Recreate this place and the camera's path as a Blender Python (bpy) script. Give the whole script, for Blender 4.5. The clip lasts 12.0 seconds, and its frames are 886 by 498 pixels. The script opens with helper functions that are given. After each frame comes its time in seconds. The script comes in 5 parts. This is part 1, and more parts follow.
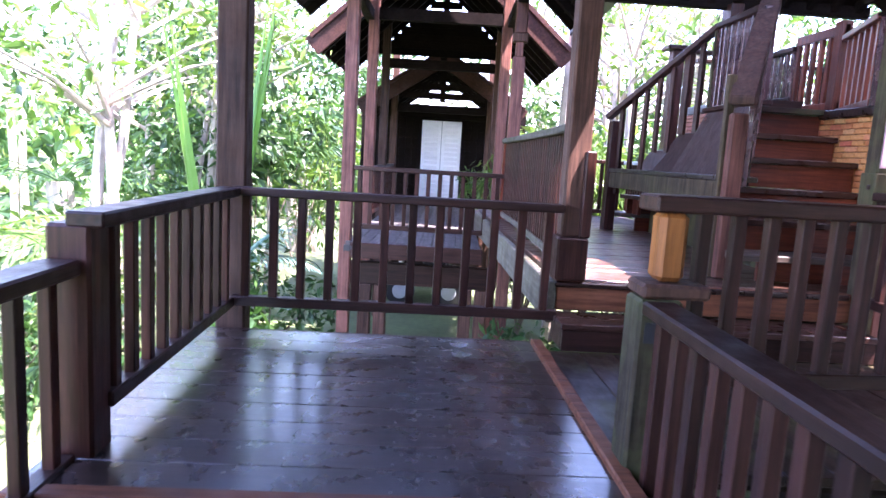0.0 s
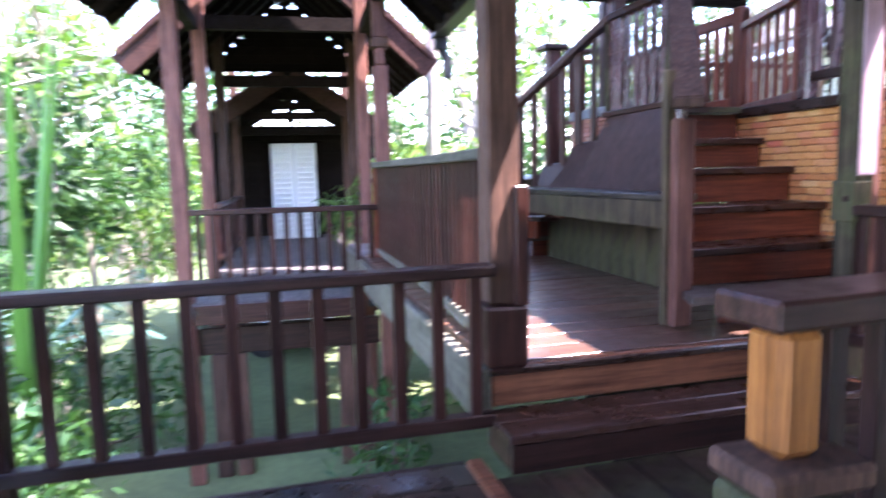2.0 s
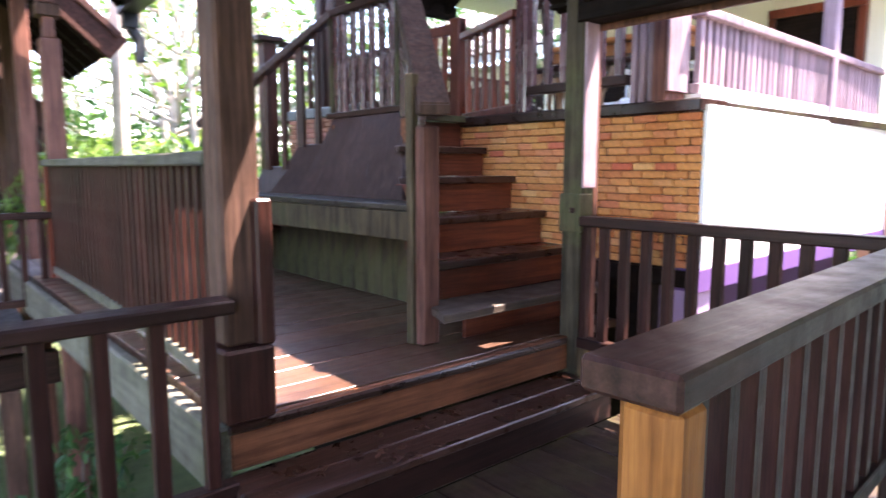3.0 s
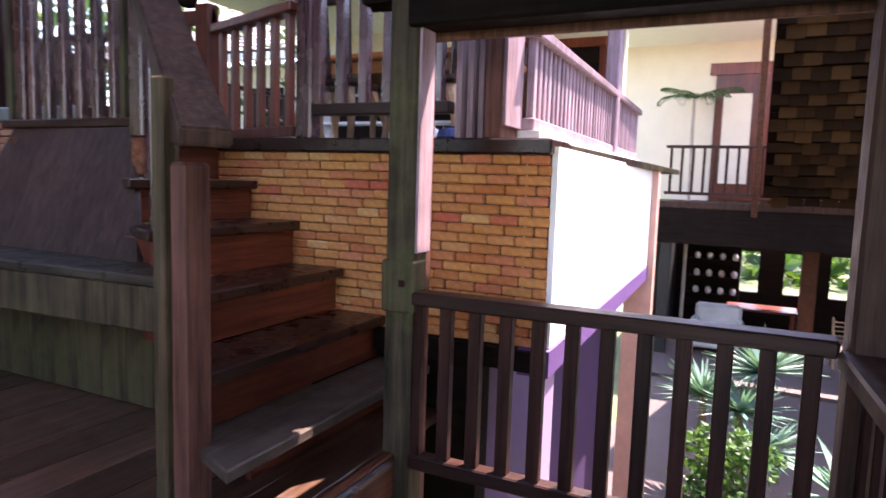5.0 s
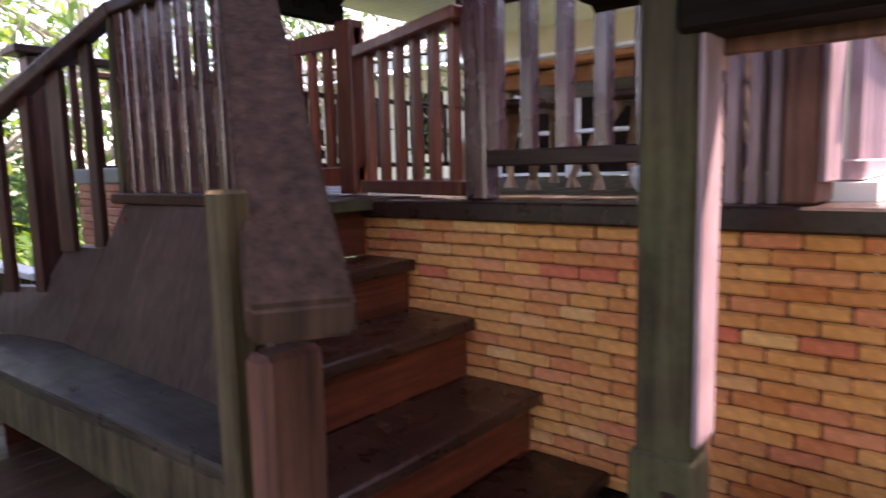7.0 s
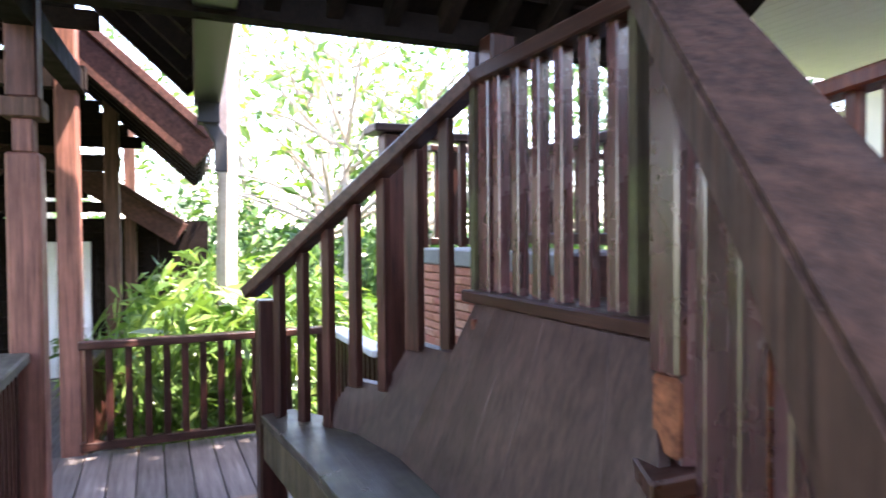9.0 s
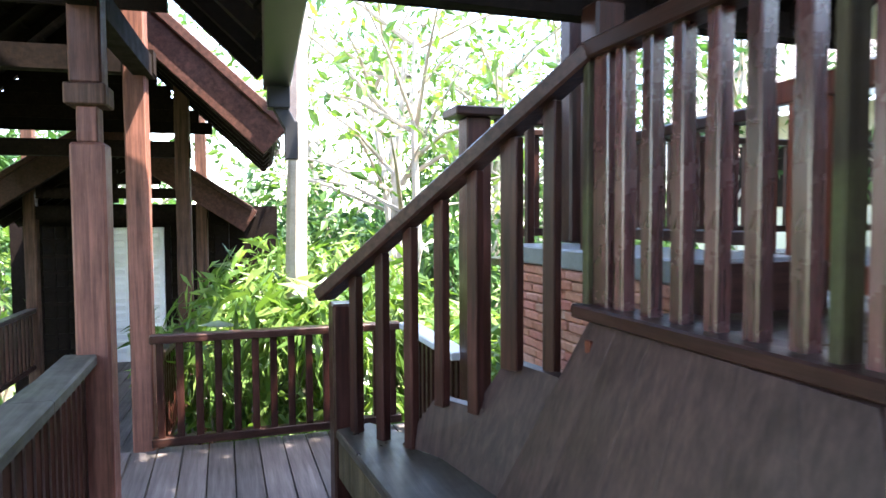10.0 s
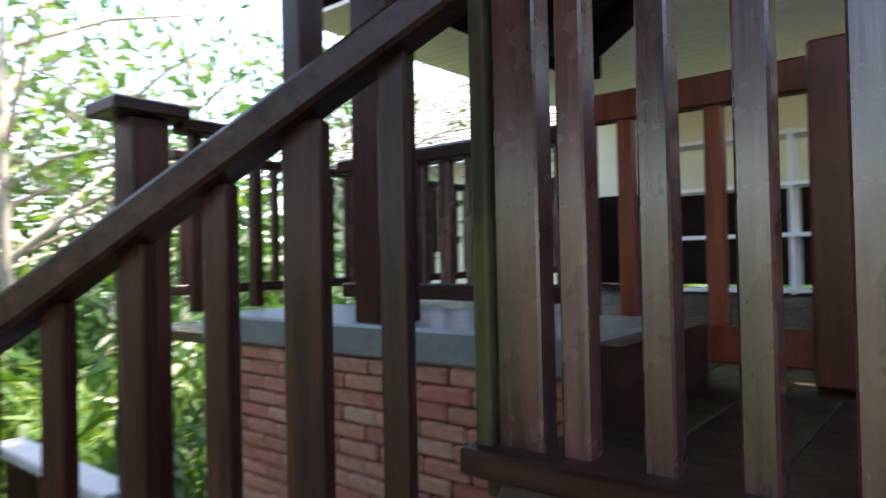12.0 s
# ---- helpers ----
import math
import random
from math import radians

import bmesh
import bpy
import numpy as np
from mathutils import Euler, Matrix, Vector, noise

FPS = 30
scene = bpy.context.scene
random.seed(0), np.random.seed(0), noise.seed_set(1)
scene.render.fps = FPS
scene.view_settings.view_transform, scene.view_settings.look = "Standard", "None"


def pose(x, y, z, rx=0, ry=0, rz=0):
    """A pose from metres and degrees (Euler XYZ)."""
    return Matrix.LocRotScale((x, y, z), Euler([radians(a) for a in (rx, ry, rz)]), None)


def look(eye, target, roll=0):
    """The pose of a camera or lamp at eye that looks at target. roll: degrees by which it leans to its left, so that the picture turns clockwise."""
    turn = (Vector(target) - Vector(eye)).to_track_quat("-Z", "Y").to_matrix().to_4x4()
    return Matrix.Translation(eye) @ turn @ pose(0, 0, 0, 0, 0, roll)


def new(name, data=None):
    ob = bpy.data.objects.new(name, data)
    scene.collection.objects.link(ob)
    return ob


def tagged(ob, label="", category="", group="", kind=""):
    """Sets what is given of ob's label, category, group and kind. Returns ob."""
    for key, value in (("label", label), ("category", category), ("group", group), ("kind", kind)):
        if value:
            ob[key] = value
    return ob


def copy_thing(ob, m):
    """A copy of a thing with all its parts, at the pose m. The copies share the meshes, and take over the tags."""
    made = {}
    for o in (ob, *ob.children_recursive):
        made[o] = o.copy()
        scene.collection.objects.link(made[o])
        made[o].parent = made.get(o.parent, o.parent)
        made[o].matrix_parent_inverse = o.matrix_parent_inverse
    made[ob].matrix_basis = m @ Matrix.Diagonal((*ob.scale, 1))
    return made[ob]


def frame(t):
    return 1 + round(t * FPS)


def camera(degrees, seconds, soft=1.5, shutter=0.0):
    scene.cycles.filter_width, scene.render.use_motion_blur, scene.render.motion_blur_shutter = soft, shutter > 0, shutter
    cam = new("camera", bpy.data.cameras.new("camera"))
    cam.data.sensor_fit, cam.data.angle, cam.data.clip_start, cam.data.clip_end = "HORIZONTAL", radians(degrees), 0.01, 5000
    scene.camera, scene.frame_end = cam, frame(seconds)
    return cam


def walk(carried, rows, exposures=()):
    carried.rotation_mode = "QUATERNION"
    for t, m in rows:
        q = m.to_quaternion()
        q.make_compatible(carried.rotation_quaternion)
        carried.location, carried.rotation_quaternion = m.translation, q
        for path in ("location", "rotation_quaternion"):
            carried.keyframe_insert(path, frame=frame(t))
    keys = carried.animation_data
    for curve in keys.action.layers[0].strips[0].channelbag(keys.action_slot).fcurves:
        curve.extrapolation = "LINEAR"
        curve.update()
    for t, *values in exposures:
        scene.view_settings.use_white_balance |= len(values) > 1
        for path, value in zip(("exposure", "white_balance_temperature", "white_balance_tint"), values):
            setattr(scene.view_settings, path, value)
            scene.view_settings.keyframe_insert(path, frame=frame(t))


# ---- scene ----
cam = camera(68.2, 12.0, shutter=0.5)
PATH = [
    (0, (-0.127, -0.054, 1.115), (-0.028, 1.924, 0.835), 3.4),
    (0.5, (-0.186, 0.262, 1.106), (-0.027, 2.237, 0.839), 2.3),
    (1, (-0.255, 0.562, 1.14), (0.019, 2.529, 0.905), 0.9),
    (1.5, (-0.255, 0.904, 1.132), (0.009, 2.87, 0.872), -2.0),
    (2, (-0.131, 1.269, 1.268), (0.382, 3.188, 1.032), -1.3),
    (2.5, (-0.05, 1.533, 1.299), (0.917, 3.27, 1.08), 1.0),
    (3, (-0.087, 1.757, 1.313), (1.204, 3.264, 1.064), 0.0),
    (5, (0.527, 2.739, 1.49), (2.317, 3.606, 1.28), 1.8),
    (5.5, (0.681, 2.889, 1.47), (2.514, 3.647, 1.21), 0.9),
    (6, (0.977, 3.083, 1.533), (2.735, 4.009, 1.305), 2.2),
    (6.5, (1.21, 3.266, 1.661), (2.884, 4.336, 1.429), 1.7),
    (7, (1.41, 3.49, 1.804), (2.932, 4.765, 1.563), -1.4),
    (7.5, (1.396, 3.71, 1.807), (2.835, 5.089, 1.646), -1.2),
    (9.5, (1.676, 4.414, 1.986), (2.34, 6.299, 1.924), -0.6),
    (10, (1.649, 4.62, 2.008), (2.284, 6.514, 1.909), -0.3),
    (10.5, (1.751, 4.934, 2.009), (2.366, 6.837, 1.982), 1.4),
    (11, (1.804, 5.24, 1.994), (2.712, 7.02, 1.919), 1.5),
    (11.5, (1.839, 5.522, 2.002), (3.042, 7.12, 1.971), -0.9),
    (12, (1.859, 5.778, 2.032), (3.408, 7.043, 2.062), -1.2),
]
walk(cam, [(t, look(eye, target, roll)) for t, eye, target, roll in PATH], exposures=[(0.0, 4.18, 5950, 42), (1.5, 4.25, 5700, 36), (2.5, 4.1, 6250, 28), (3.0, 3.95, 6650, 26), (5.0, 3.25, 6850, 34), (6.5, 3.05, 7250, 38), (7.5, 3.5, 7600, 34), (9.5, 4.15, 6650, 20), (10.5, 3.4, 6700, 12), (12.0, 2.9, 7100, 12)])

# ---- world, sun, exposure ----
world = bpy.data.worlds.new("sky")
scene.world = world
world.use_nodes = True
wn = world.node_tree.nodes
sky = wn.new("ShaderNodeTexSky")
sky.sky_type = "NISHITA"
sky.sun_disc = False
SUN_EL, SUN_AZ = radians(65), radians(118)
sky.sun_elevation, sky.sun_rotation = SUN_EL, SUN_AZ
wn["Background"].inputs[1].default_value = 0.15
world.node_tree.links.new(sky.outputs[0], wn["Background"].inputs[0])
sun = new("sun", bpy.data.lights.new("sun", "SUN"))
sun.data.energy, sun.data.angle, sun.data.color = 3.6, radians(0.5), (1.0, 0.95, 0.86)
sun_dir = Vector((math.sin(SUN_AZ) * math.cos(SUN_EL), math.cos(SUN_AZ) * math.cos(SUN_EL), math.sin(SUN_EL)))
sun.matrix_world = look(sun_dir * 30, (0, 0, 0))


# ---- materials ----
def nodes(name):
    m = bpy.data.materials.new(name)
    m.use_nodes = True
    t = m.node_tree
    return m, t, t.nodes["Principled BSDF"], lambda a, b: t.links.new(a, b)


def coords(t, ln, scale, vary=True):
    """Object coordinates at real size, shifted for every object at random."""
    tc, mp = t.nodes.new("ShaderNodeTexCoord"), t.nodes.new("ShaderNodeMapping")
    mp.inputs["Scale"].default_value = scale
    ln(tc.outputs["Object"], mp.inputs["Vector"])
    info = t.nodes.new("ShaderNodeObjectInfo")
    if vary:
        mul = t.nodes.new("ShaderNodeMath")
        mul.operation = "MULTIPLY"
        mul.inputs[1].default_value = 37.0
        ln(info.outputs["Random"], mul.inputs[0])
        comb = t.nodes.new("ShaderNodeCombineXYZ")
        for i in range(3):
            ln(mul.outputs[0], comb.inputs[i])
        ln(comb.outputs[0], mp.inputs["Location"])
    return mp.outputs[0], tc.outputs["Object"], info.outputs["Random"]


def noise_tex(t, ln, vec, scale, detail=4.0, rough=0.6):
    n = t.nodes.new("ShaderNodeTexNoise")
    n.inputs["Scale"].default_value, n.inputs["Detail"].default_value, n.inputs["Roughness"].default_value = scale, detail, rough
    ln(vec, n.inputs["Vector"])
    return n.outputs["Fac"]


def ramp(t, ln, fac, stops):
    r = t.nodes.new("ShaderNodeValToRGB")
    el = r.color_ramp.elements
    el[0].position, el[0].color = stops[0][0], (*stops[0][1], 1)
    el[1].position, el[1].color = stops[-1][0], (*stops[-1][1], 1)
    for p, c in stops[1:-1]:
        el.new(p).color = (*c, 1)
    ln(fac, r.inputs[0])
    return r.outputs[0]


def mix(t, ln, fac, a, b, mode="MIX"):
    x = t.nodes.new("ShaderNodeMix")
    x.data_type, x.blend_type = "RGBA", mode
    for s, v in ((x.inputs[0], fac), (x.inputs[6], a), (x.inputs[7], b)):
        if isinstance(v, (int, float)):
            s.default_value = v
        elif isinstance(v, tuple):
            s.default_value = (*v, 1)
        else:
            ln(v, s)
    return x.outputs[2]


def bump(t, ln, b, height, strength, dist=0.004):
    n = t.nodes.new("ShaderNodeBump")
    n.inputs["Strength"].default_value, n.inputs["Distance"].default_value = strength, dist
    ln(height, n.inputs["Height"])
    ln(n.outputs[0], b.inputs["Normal"])


def wood(name, dark, light, axis="z", rough=(0.3, 0.6), moss=0.0, crack=0.5, spread=0.35, coat=0.0, spec=0.22):
    """Grained timber: grain runs along the axis, blotches and stains over it, each piece a little different."""
    m, t, b, ln = nodes(name)
    k = {"x": (1.2, 22, 22), "y": (22, 1.2, 22), "z": (22, 22, 1.2)}[axis]
    grain, raw, rnd = coords(t, ln, k)
    g = noise_tex(t, ln, grain, 1.6, 6, 0.65)
    blotch = noise_tex(t, ln, raw, 2.3, 5, 0.7)
    mid = tuple((a + c) / 2 for a, c in zip(dark, light))
    col = ramp(t, ln, g, [(0.3, dark), (0.52, mid), (0.72, light)])
    shade = ramp(t, ln, blotch, [(0.3, (0.55, 0.52, 0.5)), (0.7, (1.15, 1.12, 1.1))])
    col = mix(t, ln, 0.8, col, shade, "MULTIPLY")
    piece = ramp(t, ln, rnd, [(0.0, (1 - spread,) * 3), (1.0, (1 + spread, 1 + spread * 0.9, 1 + spread * 0.85))])
    col = mix(t, ln, 1.0, col, piece, "MULTIPLY")
    if moss:
        mo = ramp(t, ln, noise_tex(t, ln, raw, 1.7, 6, 0.7), [(0.48, (0, 0, 0)), (0.7, (moss,) * 3)])
        col = mix(t, ln, mo, col, (0.09, 0.1, 0.035))
    ln(col, b.inputs["Base Color"])
    rr = ramp(t, ln, noise_tex(t, ln, raw, 9.0, 5), [(0.3, (rough[0],) * 3), (0.75, (rough[1],) * 3)])
    ln(rr, b.inputs["Roughness"])
    b.inputs["Specular IOR Level"].default_value = spec
    b.inputs["Coat Weight"].default_value = coat
    b.inputs["Coat Roughness"].default_value = 0.22
    bump(t, ln, b, g, crack)
    return m


def plain(name, colour, rough=0.7, var=0.15, scale=3.0, metal=0.0, bumpy=0.2):
    m, t, b, ln = nodes(name)
    v, raw, rnd = coords(t, ln, (1, 1, 1))
    n1, n2 = noise_tex(t, ln, raw, scale, 6, 0.65), noise_tex(t, ln, raw, scale * 14, 4)
    lo, hi = tuple(c * (1 - var) for c in colour), tuple(min(1, c * (1 + var)) for c in colour)
    col = ramp(t, ln, n1, [(0.3, lo), (0.7, hi)])
    col = mix(t, ln, 0.3, col, ramp(t, ln, n2, [(0.3, lo), (0.7, hi)]))
    ln(col, b.inputs["Base Color"])
    b.inputs["Roughness"].default_value, b.inputs["Metallic"].default_value = rough, metal
    bump(t, ln, b, n2, bumpy, 0.003)
    return m


def island(name, stops, rough=0.6, trans=0.0, by_object=False, gloss=0.5):
    """Colour that differs from leaf to leaf or from piece to piece."""
    m, t, b, ln = nodes(name)
    if by_object:
        src = t.nodes.new("ShaderNodeObjectInfo").outputs["Random"]
    else:
        src = t.nodes.new("ShaderNodeNewGeometry").outputs["Random Per Island"]
    v, raw, rnd = coords(t, ln, (1, 1, 1))
    col = ramp(t, ln, src, stops)
    n = noise_tex(t, ln, raw, 40 if by_object else 1.5, 4)
    col = mix(t, ln, 0.6, col, ramp(t, ln, n, [(0.3, (0.6, 0.6, 0.6)), (0.7, (1.2, 1.2, 1.15))]), "MULTIPLY")
    ln(col, b.inputs["Base Color"])
    b.inputs["Roughness"].default_value = rough
    b.inputs["Specular IOR Level"].default_value = gloss
    if trans:
        tr = t.nodes.new("ShaderNodeBsdfTranslucent")
        ln(mix(t, ln, 1.0, col, (1.0, 1.0, 0.55), "MULTIPLY"), tr.inputs["Color"])
        ms = t.nodes.new("ShaderNodeMixShader")
        ms.inputs[0].default_value = trans
        ln(b.outputs[0], ms.inputs[1])
        ln(tr.outputs[0], ms.inputs[2])
        ln(ms.outputs[0], t.nodes["Material Output"].inputs["Surface"])
    elif by_object:
        bump(t, ln, b, n, 0.5, 0.004)
    return m


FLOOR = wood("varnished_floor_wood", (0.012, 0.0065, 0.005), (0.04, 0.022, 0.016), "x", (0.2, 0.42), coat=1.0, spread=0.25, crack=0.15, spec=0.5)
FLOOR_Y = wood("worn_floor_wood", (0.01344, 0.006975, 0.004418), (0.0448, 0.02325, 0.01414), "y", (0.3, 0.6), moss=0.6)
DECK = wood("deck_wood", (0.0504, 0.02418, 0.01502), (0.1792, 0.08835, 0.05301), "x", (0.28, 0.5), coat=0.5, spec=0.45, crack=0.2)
DECK_GREY = wood("grey_weathered_deck", (0.06, 0.052, 0.05), (0.16, 0.145, 0.14), "y", (0.55, 0.8))
POST = wood("weathered_post_wood", (0.0224, 0.01116, 0.007068), (0.1232, 0.06324, 0.04241), "z", (0.55, 0.85), crack=1.0)
POST_MOSS = wood("mossy_post_wood", (0.018, 0.0135, 0.007), (0.1, 0.075, 0.042), "z", (0.6, 0.9), moss=0.7, crack=1.0)
POST_RED = wood("red_post_wood", (0.056, 0.02232, 0.0159), (0.224, 0.09765, 0.07068), "z", (0.45, 0.75), crack=0.6)
RAIL = wood("rail_wood", (0.01232, 0.00465, 0.003711), (0.0672, 0.02418, 0.01767), "z", (0.3, 0.55), coat=0.12, spec=0.16)
RAIL_X = wood("rail_wood_along_x", (0.01344, 0.00558, 0.004418), (0.056, 0.02418, 0.01767), "x", (0.3, 0.55), coat=0.1, spec=0.18)
RAIL_Y = wood("rail_wood_along_y", (0.01344, 0.00558, 0.004418), (0.056, 0.02418, 0.01767), "y", (0.3, 0.55), coat=0.1, spec=0.18)
RAIL_GREY = wood("grey_green_rail_wood", (0.05, 0.045, 0.034), (0.15, 0.14, 0.11), "y", (0.5, 0.8), moss=0.4)
SLAT = wood("purple_brown_slat_wood", (0.02464, 0.008835, 0.008835), (0.14, 0.055, 0.055), "z", (0.18, 0.36), coat=1.0, spec=0.5)
# lighter slat wood: sunlight on the end slats is put into the colour
SUNLIT_SLAT = wood("sunlit_slat_wood", (0.13, 0.08, 0.08), (0.36, 0.25, 0.25), "z", (0.35, 0.6))
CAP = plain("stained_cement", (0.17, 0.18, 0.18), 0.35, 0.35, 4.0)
# pale slat tone with strong sunlight put into the colour
SUNLIT = wood("sunlit_pale_slat_wood", (0.18, 0.12, 0.14), (0.4, 0.3, 0.34), "z", (0.4, 0.6))
RED = wood("red_varnished_wood", (0.0784, 0.01488, 0.007068), (0.224, 0.05394, 0.02651), "z", (0.3, 0.5), coat=0.25)
RED_X = wood("red_riser_wood", (0.0504, 0.01116, 0.005743), (0.1904, 0.04836, 0.02385), "x", (0.3, 0.5), coat=0.2)
TREAD = wood("dark_tread_wood", (0.01568, 0.00651, 0.004418), (0.0616, 0.02697, 0.01855), "x", (0.2, 0.45), coat=0.25)
# bottom tread: worn grey, with the light falling on it put into the colour
TREAD_WORN_LIT = wood("grey_worn_lit_tread_wood", (0.05, 0.038, 0.03), (0.15, 0.115, 0.09), "x", (0.35, 0.6))
BENCH = wood("grey_brown_bench_wood", (0.02464, 0.01349, 0.01104), (0.0784, 0.04464, 0.03711), "z", (0.3, 0.55), coat=0.1, spread=0.07)
BENCH_Y = wood("worn_seat_wood", (0.02, 0.016, 0.012), (0.075, 0.062, 0.046), "y", (0.25, 0.5), moss=0.35)
AMBER = wood("amber_newel_wood", (0.13, 0.042, 0.01), (0.36, 0.14, 0.035), "z", (0.35, 0.6))
BEAM = wood("orange_brown_beam_wood", (0.0672, 0.02046, 0.008835), (0.2464, 0.093, 0.04418), "x", (0.4, 0.7))
# near-black timber: deep shade of sheltered parts is put into the colour
ROOFWOOD = wood("shaded_roof_timber", (0.004, 0.0025, 0.002), (0.016, 0.0095, 0.007), "y", (0.7, 0.95), spec=0.1)
BARGE = wood("barge_board_wood", (0.022, 0.008, 0.005), (0.085, 0.034, 0.024), "y", (0.5, 0.8))
BRICK = island("brick_clay", [(0.0, (0.5, 0.17, 0.055)), (0.2, (0.56, 0.235, 0.075)), (0.45, (0.62, 0.28, 0.09)), (0.7, (0.52, 0.165, 0.065)), (0.85, (0.66, 0.36, 0.14)), (1.0, (0.55, 0.13, 0.07))], 0.85, by_object=True, gloss=0.2)
BRICK_ROSE = island("rosy_brick_clay", [(0.0, (0.36, 0.15, 0.1)), (0.3, (0.42, 0.2, 0.13)), (0.55, (0.47, 0.24, 0.16)), (0.8, (0.38, 0.13, 0.1)), (1.0, (0.45, 0.27, 0.19))], 0.85, by_object=True, gloss=0.2)
MORTAR = plain("mortar", (0.12, 0.055, 0.03), 0.95)
WHITE = plain("white_plaster", (0.8, 0.79, 0.77), 0.85, 0.04)
CREAM = plain("cream_plaster", (0.68, 0.64, 0.5), 0.85, 0.05)
# scaled-down copy of the purple paint, for the shaded recess
PURPLE_SHADED = plain("shaded_purple_paint", (0.035, 0.013, 0.06), 0.6, 0.15)
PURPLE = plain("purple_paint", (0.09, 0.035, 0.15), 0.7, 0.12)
LILAC = plain("lilac_paint", (0.32, 0.22, 0.36), 0.7, 0.1)
CEMENT = plain("grey_cement", (0.42, 0.43, 0.42), 0.6, 0.2)
DARKMET = plain("dark_painted_steel", (0.03, 0.03, 0.032), 0.45, 0.2, metal=0.3)
TILE = island("roof_shingle", [(0.0, (0.1, 0.06, 0.045)), (0.5, (0.17, 0.105, 0.08)), (1.0, (0.23, 0.16, 0.13))], 0.8)
# darker copy of the roof tile, with the underside's shade in its colour
TILE_UNDER = island("shaded_tile_underside", [(0.0, (0.008, 0.0035, 0.0015)), (0.5, (0.018, 0.008, 0.003)), (1.0, (0.045, 0.022, 0.008))], 0.9, gloss=0.08)
LEAF = island("leaf_green", [(0.0, (0.016, 0.05, 0.014)), (0.5, (0.035, 0.1, 0.024)), (1.0, (0.085, 0.17, 0.045))], 0.45, 0.4)
LEAF_LIGHT = island("leaf_light_green", [(0.0, (0.04, 0.1, 0.018)), (0.6, (0.1, 0.19, 0.035)), (1.0, (0.2, 0.29, 0.08))], 0.4, 0.45)
STRAP = island("strap_leaf_green", [(0.0, (0.1, 0.26, 0.05)), (1.0, (0.22, 0.4, 0.1))], 0.4, 0.5)
LEAF_BLUE = island("leaf_blue_green", [(0.0, (0.06, 0.14, 0.11)), (0.6, (0.13, 0.26, 0.2)), (1.0, (0.26, 0.4, 0.33))], 0.5, 0.25)
BARK = plain("pale_bark", (0.34, 0.29, 0.23), 0.9, 0.35, 5.0, bumpy=0.8)
BARK_DARK = plain("dark_bark", (0.13, 0.1, 0.075), 0.9, 0.4, 5.0, bumpy=0.8)
PAVING = plain("brown_paving", (0.055, 0.034, 0.031), 0.7, 0.3, 2.0)
PALE = wood("pale_honey_wood", (0.3, 0.16, 0.08), (0.55, 0.36, 0.2), "z", (0.35, 0.55))
ORANGE = wood("orange_table_wood", (0.3, 0.1, 0.03), (0.5, 0.2, 0.06), "y", (0.25, 0.45), coat=0.3)
REDPAINT = plain("red_lantern_paper", (0.45, 0.02, 0.02), 0.6, 0.15)
BLUE = plain("blue_glaze", (0.05, 0.07, 0.16), 0.25, 0.3)
LIGHT_TILE = island("pale_roof_tile", [(0.0, (0.34, 0.29, 0.28)), (0.5, (0.45, 0.39, 0.38)), (1.0, (0.55, 0.48, 0.47))], 0.8)
GROUND = plain("lawn_soil", (0.085, 0.11, 0.04), 0.95, 0.5, 0.6, bumpy=0.8)
ROSE = plain("rosy_brick", (0.42, 0.24, 0.19), 0.85, 0.2, 6.0)
STONE = plain("paving_stone", (0.3, 0.28, 0.25), 0.8, 0.25, 2.0)


# ---- building helpers ----
def mesh_of(bm, name):
    me = bpy.data.meshes.new(name)
    bm.normal_update()
    bm.to_mesh(me)
    bm.free()
    return me


def thing(name, base, label, category, kind="", group=""):
    e = new(name)
    e.location = base
    e.empty_display_size = 0.1
    return tagged(e, label, category, group, kind)


def adopt(ob, parent):
    """Hang ob under parent, keeping its place in the world."""
    at = parent.location.copy()
    up = parent.parent
    ob.parent = parent
    if up is None:
        ob.matrix_parent_inverse = Matrix.Translation(-at)
    return ob


def part(name, bm, material, parent=None, label=""):
    me = mesh_of(bm, name) if isinstance(bm, bmesh.types.BMesh) else bm
    if not me.materials:
        me.materials.append(material)
    ob = new(name, me)
    if parent is not None:
        adopt(ob, parent)
    return tagged(ob, label) if label else ob


def frame_matrix(p0, p1, roll=0.0):
    """Local x runs from p0 to p1, local z stays as upright as it can."""
    p0, p1 = Vector(p0), Vector(p1)
    x = (p1 - p0).normalized()
    up = Vector((0, 0, 1)) if abs(x.z) < 0.95 else Vector((0, 1, 0))
    y = up.cross(x).normalized()
    z = x.cross(y)
    m = Matrix((x, y, z)).transposed().to_4x4()
    m.translation = p0
    return m @ Matrix.Rotation(roll, 4, "X")


def cuboid(bm, lo, hi, bevel=0.0, m=None):
    g = bmesh.ops.create_cube(bm, size=1.0)
    vs = g["verts"]
    for v in vs:
        v.co = Vector(((lo[i] + hi[i]) / 2 + v.co[i] * (hi[i] - lo[i]) for i in range(3)))
    if bevel:
        es = list({e for v in vs for e in v.link_edges})
        vs = bmesh.ops.bevel(bm, geom=es, offset=bevel, segments=1, affect="EDGES")["verts"]
    if m is not None:
        bmesh.ops.transform(bm, matrix=m, verts=[v for v in vs if v.is_valid])
    return bm


def box(lo, hi, bevel=0.006):
    return cuboid(bmesh.new(), lo, hi, bevel)


